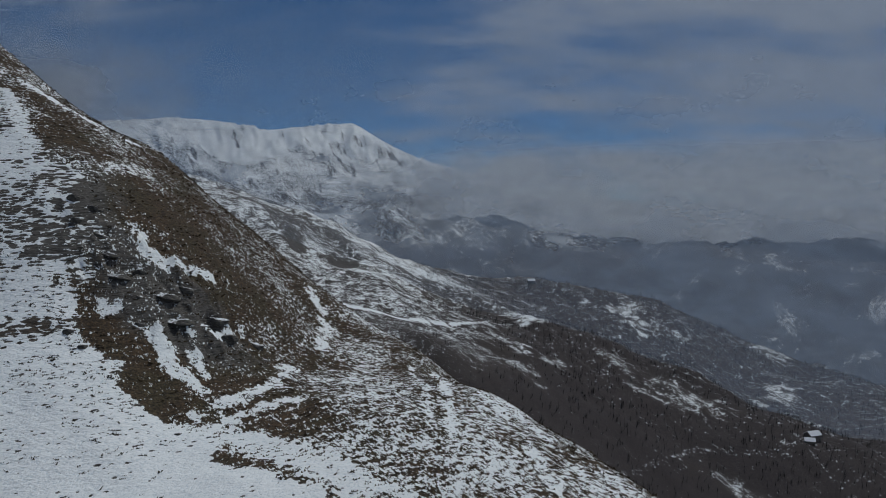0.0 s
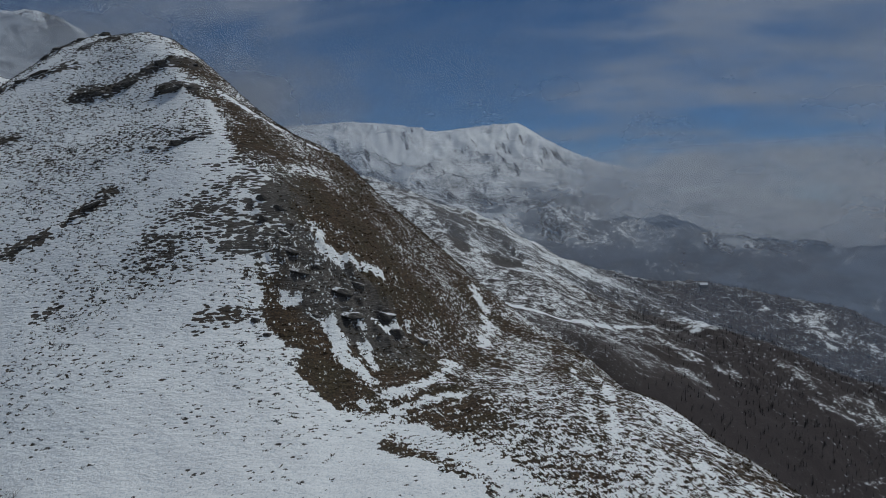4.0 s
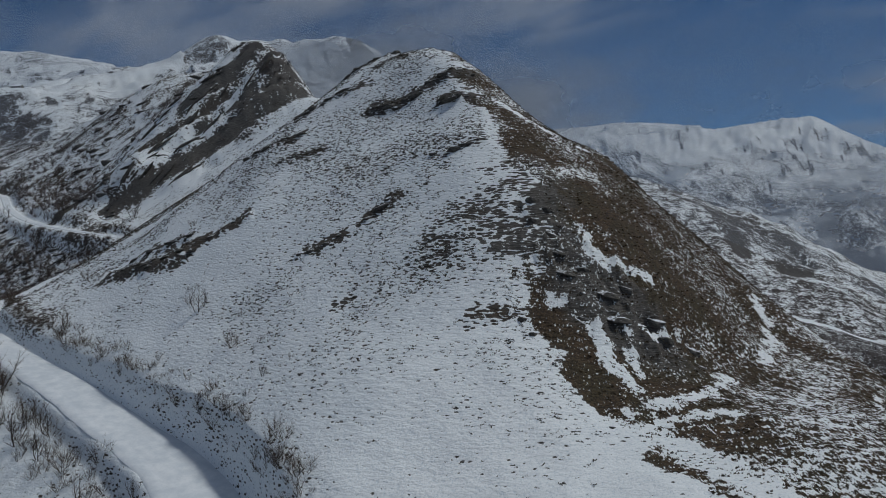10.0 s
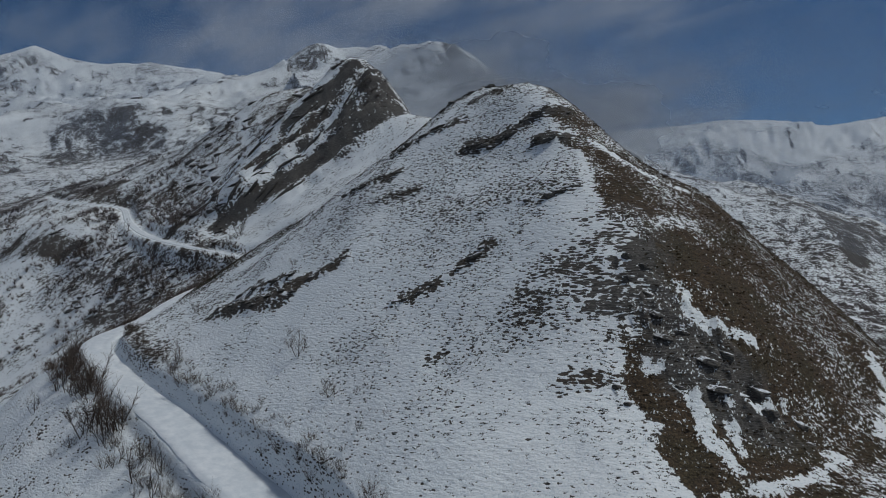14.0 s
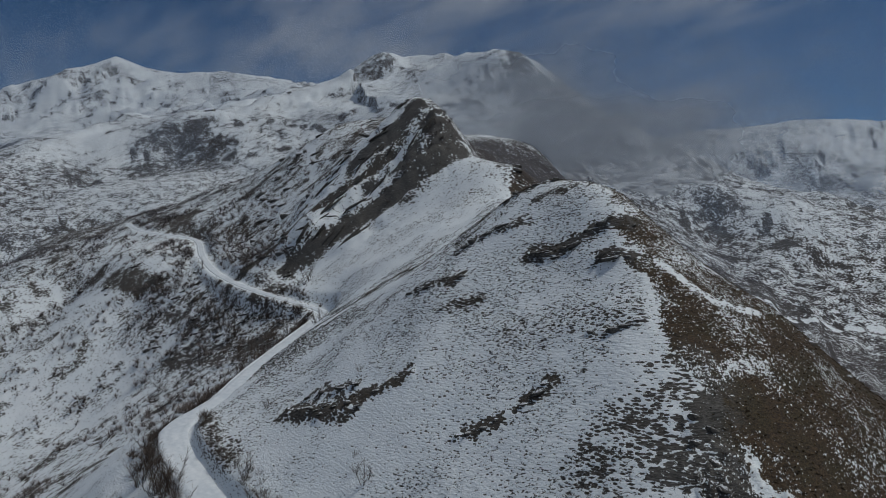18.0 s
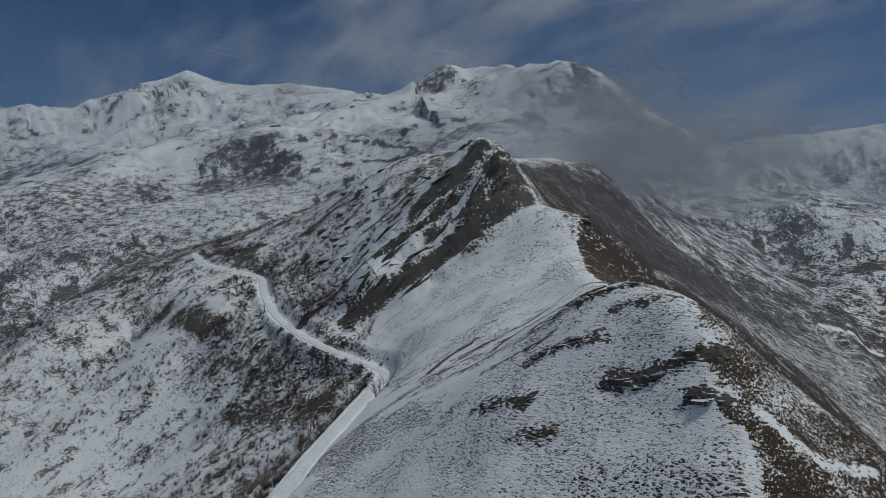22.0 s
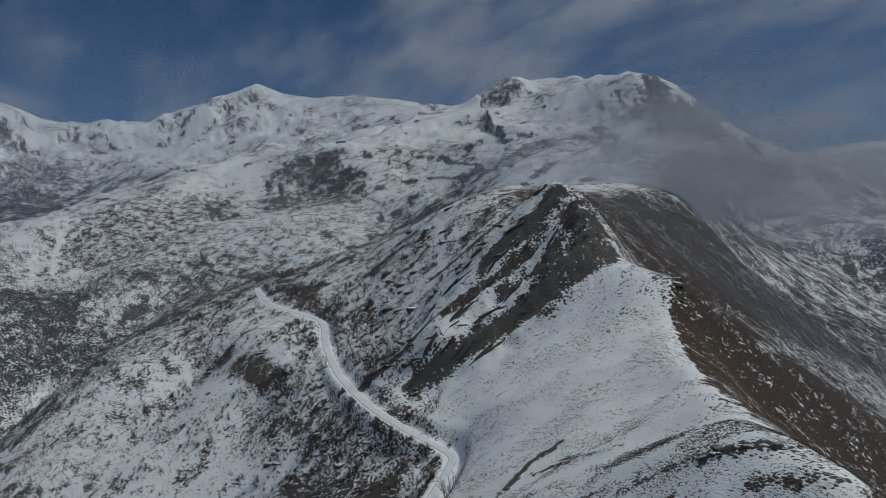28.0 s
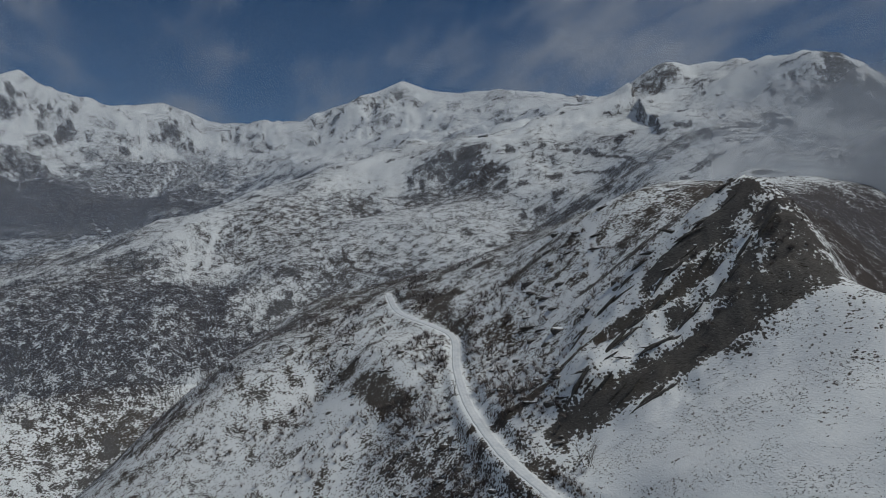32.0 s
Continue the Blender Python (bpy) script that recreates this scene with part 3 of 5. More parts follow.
WEIGHTS = np.linalg.solve(_A, np.concatenate([NODES[:, 2], np.zeros(3)]))


def base_height(x, y):
    out = np.empty(x.shape)
    fx, fy, fo = x.ravel(), y.ravel(), out.ravel()
    for i in range(0, len(fx), 20000):
        j = slice(i, i + 20000)
        d = (fx[j, None] - NODES[None, :, 0]) ** 2
        d += (fy[j, None] - NODES[None, :, 1]) ** 2
        d += 9.0
        np.sqrt(d, out=d)
        fo[j] = d @ WEIGHTS[:_n] + WEIGHTS[_n] + (fx[j] * WEIGHTS[_n + 1] + fy[j] * WEIGHTS[_n + 2]) / 1000
    return fo.reshape(x.shape)


def ground_height(x, y):
    """The height of the land with its relief, and the distance to the middle of the road."""
    h = base_height(x, y)
    r = np.hypot(x, y)
    far = ramp(r, 350, 1300)
    calm = 1 - ramp(near_line(x, y, LINES["main skyline"][1])[0], 0, 260)
    calm = np.maximum(calm, 1 - ramp(near_line(x, y, LINES["great mountain crest"][1])[0], 0, 260))
    h = h + far * (1 - calm) * (fbm(x, y, 330, 6, 0.55, 3, True) - 0.9) * (8 + 16 * ramp(r, 900, 2400))
    for name, width, tall in (("great mountain crest", 60.0, 14.0), ("main skyline", 120.0, 19.0), ("twin peaks", 45.0, 5.0), ("forest spur crest", 80.0, 7.0)):
        d, _, side, run = near_line(x, y, LINES[name][1])
        bend = 40 * soft_noise(x / 160, y / 160, 7)
        rib = fbm((run + bend), d * 0.28 + 900 * side, width, 3, 0.5, 13, True) - 0.5
        h = h + rib * tall * ramp(d, 4, 130) * (1 - ramp(d, 320, 560))
    h = h + ramp(r, 120, 500) * fbm(x, y, 60, 4, 0.5, 11) * 2.2
    h = h + fbm(x, y, 14, 4, 0.5, 21) * 0.45 * (1 + far)
    near = r < 190
    nx, ny = x[near], y[near]
    lift = np.zeros(nx.shape)
    wob = soft_noise(nx / 2.5, ny / 2.5, 31)
    for width, _, _, tall, line in ALL_BANDS:
        d, _, side, _ = near_line(nx, ny, line)
        d = d + 0.7 * wob
        lift += tall * (1 - ramp(d, 0.25 * width, 1.15 * width)) * (0.75 + 0.25 * side) * (0.7 + 0.5 * soft_noise(nx / 1.3, ny / 1.3, 33))
    h[near] += lift
    knob = ramp(-np.hypot((nx + 27) / 9.0, (ny - 65) / 5.0), -1.25, -0.6)
    h[near] += knob * (0.7 * fbm(nx, ny, 3.2, 5, 0.6, 37, True) - 0.4)
    # small terraces on the dry slope and the strata of the crag
    strata = (fbm(x - 0.5 * y, y * 0.14, 8, 4, 0.6, 81, True) - 0.5) * ramp(-np.hypot((x + 234) * 0.95, y - 170), -44, -24) * 2.4
    h = h + strata
    road, level = np.full(x.shape, 999.0), np.zeros(x.shape)
    close = (r < 560) & (y < 260)
    gap, level[close], uphill, _ = near_line(x[close], y[close], ROAD_LINE)
    road[close] = np.maximum(gap - np.where(uphill > 0, 2.0 * (1 - ramp(r[close], 45, 110)), 0), 0)
    flat = 1 - ramp(road, 2.2, 6.0 - 2.2 * (1 - ramp(r, 140, 200)))
    h = h * (1 - flat) + (level - 0.12 + 0.05 * soft_noise(x * 0.4, y * 0.4, 5)) * flat
    return h, road

# ---- the ground: one sheet, finer where the camera looks and passes ----
turns = np.concatenate([np.arange(-40, 110.01, 0.15), np.arange(112, 320, 2.5)])
rings = [0.4]
while rings[-1] < 4900:
    rings.append(rings[-1] * (1.0058 if 45 < rings[-1] < 345 else 1.0102) + (0.25 if rings[-1] < 6 else 0.02))
rings = np.array(rings)
A, Rr = np.meshgrid(np.radians(turns), rings, indexing="ij")
GX, GY = -np.sin(A) * Rr, np.cos(A) * Rr
GZ, ROAD_D = ground_height(GX, GY)


def slopes(x, y, z):
    """The upward part of the normal, and the way the slope faces (x, y)."""
    du = [np.gradient(v, axis=0) for v in (x, y, z)]
    dv = [np.gradient(v, axis=1) for v in (x, y, z)]
    nx = du[1] * dv[2] - du[2] * dv[1]
    ny = du[2] * dv[0] - du[0] * dv[2]
    nz = du[0] * dv[1] - du[1] * dv[0]
    s = np.sign(nz) / np.maximum(np.sqrt(nx * nx + ny * ny + nz * nz), 1e-9)
    return nz * s, nx * s, ny * s


NZ, NX, NY = slopes(GX, GY, GZ)


BROWN_EDGE = [(-206, 199), (-190, 196), (-177, 195), (-172, 189), (-167, 180), (-159, 173), (-142, 158), (-119, 136.5), (-95, 117.5), (-82, 108.5), (-74, 102), (-65.5, 94), (-59, 88), (-49.8, 80.4), (-43.4, 73.8), (-39.1, 71.8), (-36.5, 68.9), (-33.5, 67), (-33.5, 63), (-34.5, 60), (-31.8, 57.7), (-28.4, 55.1), (-25.3, 53.1), (-22.7, 52.5), (-20.2, 50.2), (-18.4, 49.3), (-14, 45), (-9, 42.5), (-5, 37), (0, 20)]
# lighter and darker woods, scrub and bare rock further off: x, y, half lengths, turn in degrees, snow, grass, wood
PATCHES = [
    (-1166, 436, 52, 20, 40, 0.30, 0.0, 0.0), (-1118, 394, 34, 22, 40, 0.25, 0.1, 0.0), (-1636, 288, 46, 26, 10, 0.05, 0.0, 0.2),
    (-985, 277, 26, 20, 60, 0.28, 0.2, 0.1), (-964, 335, 11, 10, 0, 0.0, 0.2, 0.2), (-915, 55, 75, 55, 45, 0.30, 0.35, 0.8),
    (-985, 20, 110, 45, 75, 0.24, 0.3, 0.7), (-930, -80, 170, 100, 80, 0.30, 0.25, 0.8), (-1110, 190, 170, 110, 60, 0.46, 0.8, 0.2),
    (-2000, -210, 430, 270, 70, 0.10, 0.3, 0.6), (-2250, 0, 330, 180, 70, 0.38, 0.4, 0.4), (-1430, -300, 160, 120, 60, 0.36, 0.3, 0.7), (-980, 350, 120, 90, 30, 0.58, 0.7, 0.1),
    (-1190, 878, 52, 32, 20, 0.46, 0.0, 0.0), (-800, 888, 60, 30, -35, 0.22, 0.0, 0.0), (-2100, 980, 150, 30, 80, 0.5, 0.1, 0.0),
    (-190, 826, 14, 34, 20, 0.0, 0.0, 0.2), (-156, 919, 20, 24, 0, 0.05, 0.0, 0.2), (-123, 820, 30, 22, 0, 0.05, 0.0, 0.3), (-214, 875, 22, 14, 0, 0.1, 0.0, 0.2), (-5, 850, 70, 34, -20, 0.25, 0.2, 0.5),
    (-379, 750, 16, 10, 0, 0.1, 0.0, 0.2), (-311, 760, 20, 10, 30, 0.1, 0.0, 0.2), (-266, 587, 40, 24, 40, 0.3, 0.3, 0.4), (-265, 106, 45, 14, 10, 0.72, 0.3, 0.2),
    (-330, 108, 24, 6, 10, 0.50, 0.35, 0.0), (-220, 96, 30, 14, 20, 0.70, 0.3, 0.25),
    (-395, 152, 50, 7, -5, 0.48, 0.4, 0.2),
]


def side_of_bowl(x, y):
    """Positive on the snow bowl and the near hill, negative beyond the road."""
    d, _, side, _ = near_line(x, y, [(-20, 20), (-60, 37), (-118, 45), (-131, 60), (-184, 116), (-200, 128), (-222, 140), (-210, 160), (-205, 200)])
    return d * side


RIDGE_SIDE = [(-1000, 900), (-640, 690), (-500, 562), (-400, 472), (-356, 391), (-337, 319), (-300, 270), (-258, 214), (-238, 199), (-206, 199), (-180, 196), (-60, 85)]


# snow-covered or dark tracks far off: half width, snow, line
FAR_TRACKS = [
    (2.6, 0.95, [(-262, 560), (-240, 588), (-217, 610), (-189, 635), (-130, 640)]),
    (0.9, 0.97, [(-199, 188), (-203, 191), (-204, 195), (-200, 197), (-196, 195), (-197, 190)]),
    (3.0, 1.0, [(-130, 640), (-85, 645), (-44, 650), (-2, 668), (60, 775), (100, 850)]),
    (3.0, 1.0, [(126, 527), (162, 562), (211, 613), (253, 621), (300, 650), (348, 682)]),
    (3.4, 0.05, [(-1027.0, 582.0), (-977.0, 604.0), (-912.0, 603.0), (-683.0, 519.0)]),
    (3.4, 0.10, [(-985.0, 494.0), (-979.0, 524.0), (-939.0, 561.0), (-816.0, 558.0)]),
    (3.0, 0.95, [(-1074.0, 71.0), (-1134.0, 81.0), (-1174.0, 92.0), (-1186.0, 100.0)]),
    (1.8, 0.95, [(-1215, 92), (-1190, 84), (-1160, 86), (-1120, 74), (-1090, 77)]),
    (3.0, 0.95, [(-2300, 40), (-2230, 10), (-2190, -20), (-2110, -30)]),
    (3.0, 0.95, [(-2180, 90), (-2120, 60), (-2080, 60)]),
    (1.2, 0.9, [(-395, 93), (-370, 90), (-345, 96), (-325, 99)]),
]


# the dark ribs and cliffs of the crag between its lanes of snow: half width, snow, grass, line
CRAG_ROCK = [
    (1.6, 0.20, 0.1, [(-240.5, 196.0), (-272.0, 210.4), (-270.6, 191.8), (-278.5, 180.7), (-285.6, 170.1)]),
    (3.6, 0.05, 0.05, [(-233.3, 194.8), (-233.6, 186.9), (-237.0, 178.0), (-241.5, 167.0)]),
    (2.3, 0.12, 0.35, [(-227.6, 183.2), (-229.6, 177.7), (-232.0, 168.4), (-237.5, 157.1), (-242.1, 151.9)]),
    (1.8, 0.15, 0.6, [(-241.4, 151.5), (-246.4, 146.3), (-248.3, 137.9)]),
    (4.2, 0.06, 0.2, [(-210.4, 166.7), (-214.5, 159.9), (-219.0, 150.7), (-224.7, 142.0), (-232.7, 133.1)]),
    (3.0, 0.1, 0.5, [(-249.7, 134.6), (-252.7, 125.3), (-259.2, 119.6)]),
    (7.5, 0.08, 0.12, [(-221.8, 192.2), (-213.0, 190.7), (-205.7, 184.6), (-205.2, 177.5), (-209.0, 170.7)]),
    (4.5, 0.12, 0.1, [(-216.0, 192.2), (-206.7, 191.3), (-199.3, 188.8)]),
    (3.0, 0.12, 0.1, [(-216.3, 182.7), (-217.1, 173.9), (-226.9, 164.5)]),
]


def land_cover(x, y, z, nz, nx, ny, road):
    r = np.hypot(x, y)
    far = ramp(r, 260, 700)
    steep = 1 - ramp(nz, 0.58, 0.80)
    snow = 0.93 - (0.11 + 0.13 * far) * steep + 0.04 * fbm(x, y, 60, 4, 0.55, 41) + 0.26 * far * fbm(x, y, 140, 6, 0.6, 42)
    # further off the snow thins out downhill into scrub and stones
    thin = 0.42 + 0.42 * ramp(z + 70 * fbm(x, y, 300, 4, 0.55, 44), -40, 360)
    snow = snow + far * (thin - 0.86)
    # the lee side of the ridge, grown over with brush
    d, _, side, _ = near_line(x, y, RIDGE_SIDE)
    lee = ramp(-side * d, -16 - 30 * ramp(r, 300, 360), 6) * ramp(r, 215, 260) * (1 - ramp(r, 700, 950)) * ramp(y, 150, 200)
    snow = snow + lee * (0.41 + 0.09 * fbm(x, y, 56, 5, 0.62, 46) - snow)
    # bare ribs of rock where the mountain sides are rough
    crease = fbm(x + 30 * soft_noise(x / 90, y / 90, 48), y, 150, 6, 0.62, 43, True)
    snow = snow - far * 0.30 * ramp(crease, 0.55, 1.6) * ramp(steep + 0.45, 0.3, 0.9)
    snow = snow - far * 0.20 * ramp(crease, 0.85, 1.6) * ramp(z, 180, 300) * (1 - ramp(y, 1300, 2000))
    snow = snow + far * 0.16 * ramp(-crease, -0.1, 0.6)
    # the mountain side across the valley holds more snow
    across = ramp(x, -470, -330) * ramp(y, 560, 700) * (1 - ramp(y, 1150, 1350)) * ramp(z, -125, -85)
    snow = snow + across * 0.05
    snow = snow - ramp(r, 1500, 2300) * 0.08 * ramp(-z, -260, -40)
    # broken outcrops of rock on the slopes further off
    broken = far * (1 - 0.7 * lee) * ramp(fbm(x, y, 46, 5, 0.62, 66), 0.62, 0.86)
    snow = snow - 0.55 * broken
    grass = 0.35 + 0.4 * fbm(x, y, 90, 3, 0.5, 51) + 0.1 * lee
    forest = 0.75 * lee
    ragged = fbm(x, y, 45, 4, 0.55, 45)
    for px, py, la, lb, turn, s, g, wood in PATCHES:
        c, q = math.cos(radians(turn)), math.sin(radians(turn))
        d = np.hypot(((x - px) * c + (y - py) * q) / la, (-(x - px) * q + (y - py) * c) / lb) + 0.55 * ragged
        m = 1 - ramp(d, 0.45, 1.25)
        snow, grass, forest = snow + (s - snow) * m, grass + (g - grass) * m, forest + (wood - forest) * m
    # the spur below the road and the side above it: brush, turf and stones through the snow
    rough_side = ramp(-x, 132, 165) * (1 - ramp(y, 150, 185) * ramp(x, -262, -235)) * (1 - ramp(r, 480, 620)) * ramp(-side_of_bowl(x, y), -6, 6)
    snow = snow - rough_side * (0.18 + 0.32 * ramp(fbm(x * 0.8 + 0.5 * y, y - 0.3 * x, 14, 5, 0.66, 57), -0.05, 0.8))
    below = ramp(-side_of_bowl(x, y), 2, 9) * (1 - ramp(r, 200, 300)) * ramp(r, 60, 110)
    snow = snow - below * 0.24 * ramp(fbm(x, y, 11, 4, 0.6, 59), -0.2, 0.6)
    stony = ramp(-x, 236, 262) * ramp(y, 135, 165) * (1 - ramp(y, 380, 470)) * (1 - ramp(r, 430, 520)) * (1 - lee)
    snow = snow - stony * (0.02 + 0.18 * ramp(fbm(x * 0.45 + 0.3 * y, y - 0.7 * x, 10, 5, 0.66, 58), 0.1, 0.8))
    grass, forest = grass * (1 - 0.8 * broken), forest * (1 - 0.8 * broken)
    for width, s, line in FAR_TRACKS:
        d = near_line(x, y, line)[0]
        m = 1 - ramp(d, 0.5 * width, 1.3 * width)
        snow, forest = snow + (s - snow) * m, forest * (1 - m)
    # the crag: ribs of bare rock with snow lying between them
    crag = np.zeros(x.shape)
    close = (np.abs(x + 240) < 75) & (np.abs(y - 165) < 70)
    cx, cy = x[close], y[close]
    cs, cg = snow[close], grass[close]
    jag = 1.5 * fbm(cx - 0.5 * cy, cy * 0.35, 5, 4, 0.65, 83) + 0.8 * fbm(cx, cy, 2.2, 3, 0.6, 86)
    cs = cs + ramp(-np.hypot((cx + 240) / 26, (cy - 165) / 34), -1.2, -0.8) * (0.84 - 0.14 * ramp(fbm(cx - 0.5 * cy, cy * 0.1, 8, 3, 0.6, 85, True), -0.2, 0.6) - cs)
    rocky = np.zeros(cx.shape)
    for width, s, gr, line in CRAG_ROCK:
        m = 1 - ramp(near_line(cx, cy, line)[0] + jag, 0.45 * width, 1.25 * width + 0.5)
        cs, cg = cs + (s - cs) * m, cg + (gr - cg) * m
        rocky = np.maximum(rocky, m)
    snow[close], grass[close], crag[close] = cs + 0.22 * rocky * ramp(fbm(cx - 0.5 * cy, cy * 0.3, 3, 3, 0.6, 87), 0.0, 0.8), cg, rocky
    # the snow face: lightly flecked with turf
    face = (1 - ramp(r, 150, 200))
    snow = snow - face * (0.09 + 0.08 * ramp(z, -16, 0) - 0.07 * ramp(z, 2, 14)) * ramp(fbm(x, y, 22, 3, 0.5, 47), -0.5, 0.6) - face * 0.03 * ramp(z, -12, 2) * (1 - ramp(z, 4, 14))
    d = near_line(x, y, BROWN_EDGE)[0]
    rows = ramp(soft_noise(z / 0.75 + 1.2 * soft_noise(x / 7, y / 7, 77), (x - y) / 9, 79), 0.0, 0.45)
    snow = snow - face * (0.03 + 0.34 * rows) * ramp(d, 0, 2.5) * (1 - ramp(d, 3, 13)) * ramp(z, -14, 0) * (1 - 0.6 * ramp(z, 8, 18))
    snow = snow - face * (0.05 + 0.16 * ramp(-x, 76, 92) * ramp(fbm(x, y, 14, 3, 0.6, 69), -0.2, 0.5)) * rows * ramp(z, -6, 12)
    hollow = ramp(side_of_bowl(x, y), 0, 8) * ramp(r, 165, 200) * (1 - ramp(r, 300, 330)) * (1 - crag)
    snow = snow - hollow * (0.11 + 0.12 * fbm(x, y, 24, 4, 0.6, 49))
    # dry grass on the side of the near hill that faces the sun
    d, _, side, run = near_line(x, y, BROWN_EDGE)
    sd = d * -side + 1.7 * fbm(x, y, 5, 3, 0.6, 61)
    brown = ramp(sd, -0.5, 0.9) * (1 - ramp(r, 305, 350)) * ramp(x, -204, -186)
    specks = 0.27 + 0.19 * ramp(x, -24, -6) - 0.08 * ramp(r, 150, 220) + 0.10 * ramp(x, -20, -6) * soft_noise(z / 0.55 + 1.5 * soft_noise(x / 9, y / 9, 73), 0.02 * (x + y), 75) + 0.17 * fbm(x, y, 10, 4, 0.6, 71) + 0.16 * ramp(-x, 36, 44) * ramp(z, 4, 14) * (1 - ramp(r, 150, 200))
    snow = snow * (1 - brown) + brown * specks
    grass = grass * (1 - brown) + brown * 0.92
    near = r < 190
    ax, ay = x[near], y[near]
    s_, g_ = snow[near], grass[near]
    wob = 0.9 * fbm(ax, ay, 2.2, 3, 0.6, 35)
    for width, s, g, _, line in ALL_BANDS:
        d = near_line(ax, ay, line)[0] + wob
        m = (1 - ramp(d, 0.3 * width, 1.9 * width)) * ramp(soft_noise(ax / 1.7, ay / 1.7, 39), -0.75, -0.15)
        s_, g_ = s_ + (s - s_) * m, g_ + (g - g_) * m
    for width, s, line in SNOW_BANDS + TRAILS:
        d = near_line(ax, ay, line)[0] + 0.75 * wob + 0.35 * soft_noise(ax / 0.6, ay / 0.6, 36)
        m = 1 - ramp(d, 0.3 * width, 1.6 * width + 0.15)
        s_ = s_ + (s - 0.08 - s_) * m
    # rocky knoll where the spur breaks off
    d = np.hypot((ax + 26) / 7.5, (ay - 64) / 4.5) + 0.3 * wob
    g_ = g_ + (0.22 - g_) * (1 - ramp(d, 0.6, 1.2))
    snow[near], grass[near] = s_, g_
    # woods deep in the valleys and on the low slopes
    low = ramp(-z, 85, 150) * ramp(r, 300, 460) * ramp(x, -420, -120)
    open_ground = ramp(fbm(x, y, 110, 4, 0.55, 49), 0.25, 0.7)
    meadow = 1 - ramp(np.hypot((x + 70) / 130, (y - 690) / 75) + 0.3 * ragged, 0.6, 1.1)
    low = low * (1 - 0.5 * open_ground) * (1 - meadow)
    forest = np.maximum(forest, low)
    snow = snow * (1 - 0.68 * low) + 0.3 * low * open_ground
    bank = (1 - ramp(np.abs(road - 4.6), 0.6, 1.9)) * (1 - ramp(r, 150, 260))
    snow = snow - bank * 0.05
    packed = 1 - ramp(road + 0.5 * soft_noise(x / 3, y / 3, 63) + 0.4 * ramp(r, 120, 190), 2.1, 3.0)
    snow = np.maximum(snow, packed)
    grain = np.clip(r * 0.0058, 0.35, 0.9) + np.clip((r - 155) * 0.0032, 0, 5.0)
    return np.clip(snow, 0, 1), np.clip(grass, 0, 1), np.clip(forest, 0, 1), grain, brown


SNOW, GRASS, FOREST, GRAIN, LANE = land_cover(GX, GY, GZ, NZ, NX, NY, ROAD_D)


def sheet(name, x, y, z, closed=False):
    n, m = x.shape
    co = np.stack([x, y, z], -1).reshape(-1, 3)
    i = np.arange(n - (0 if closed else 1))[:, None] * m + np.arange(m - 1)[None]
    j = ((np.arange(n - (0 if closed else 1)) + 1) % n)[:, None] * m + np.arange(m - 1)[None]
    faces = np.stack([i, i + 1, j + 1, j], -1).reshape(-1, 4)
    me = bpy.data.meshes.new(name)
    me.vertices.add(len(co))
    me.vertices.foreach_set("co", co.ravel())
    me.loops.add(faces.size)
    me.loops.foreach_set("vertex_index", faces.ravel().astype(np.int32))
    me.polygons.add(len(faces))
    me.polygons.foreach_set("loop_start", np.arange(0, faces.size, 4, dtype=np.int32))
    me.polygons.foreach_set("use_smooth", np.ones(len(faces), bool))
    me.update(calc_edges=True)
    return me


me = sheet("ground", GX, GY, GZ, True)
me.attributes.new("snow", "FLOAT", "POINT").data.foreach_set("value", SNOW.ravel().astype(np.float32))
me.attributes.new("grain", "FLOAT", "POINT").data.foreach_set("value", GRAIN.ravel().astype(np.float32))
col = np.stack([GRASS, FOREST, LANE, np.ones_like(GRASS)], -1).astype(np.float32)
me.attributes.new("soil", "FLOAT_COLOR", "POINT").data.foreach_set("color", col.ravel())
me.materials.append(GROUND)
ground = tagged(new("ground", me), "snow-covered mountain land with dry grass and rock", "ground", kind="structure")


# ---- mist and cloud that lie on the mountains, and painted distance haze ----
def mist_sheet(name, label, mat, reach, turn, rise, density, bow=0.0, steps=(140, 60)):
    """A soft curved layer of mist, cloud or painted haze, reach metres off, over a range of turns (degrees) and
    heights; density is a function of (turn, height).
    """
    a, z = np.meshgrid(np.linspace(turn[0], turn[1], steps[0]), np.linspace(rise[0], rise[1], steps[1]), indexing="ij")
    d = reach + bow * fbm(a * 2, z * 0.02, 16, 2, 0.5, int(reach))
    x, y = -np.sin(np.radians(a)) * d, np.cos(np.radians(a)) * d
    me = sheet(name, x, y, z)
    edge = ramp(a, turn[0], turn[0] + 5) * (1 - ramp(a, turn[1] - 5, turn[1])) * ramp(z, rise[0], rise[0] + 30) * (1 - ramp(z, rise[1] - 20, rise[1]))
    v = np.clip(density(a, z) * edge, 0, 0.97)
    me.attributes.new("thickness", "FLOAT", "POINT").data.foreach_set("value", v.ravel().astype(np.float32))
    me.materials.append(mat)
    return tagged(new(name, me), label, "mist", kind="stuff")


def bank(center, half, seed, peak, size=8.0):
    """A soft-edged heap of mist: middle and half extents in turn and height."""
    def density(a, z):
        n = fbm(a, z * half[0] / half[1] * 0.6, size, 4, 0.55, seed)
        d = np.hypot((a - center[0]) / half[0], (z - center[1]) / half[1]) + 0.26 * n
        return peak * (1 - ramp(d, 0.25, 1.1))
    return density


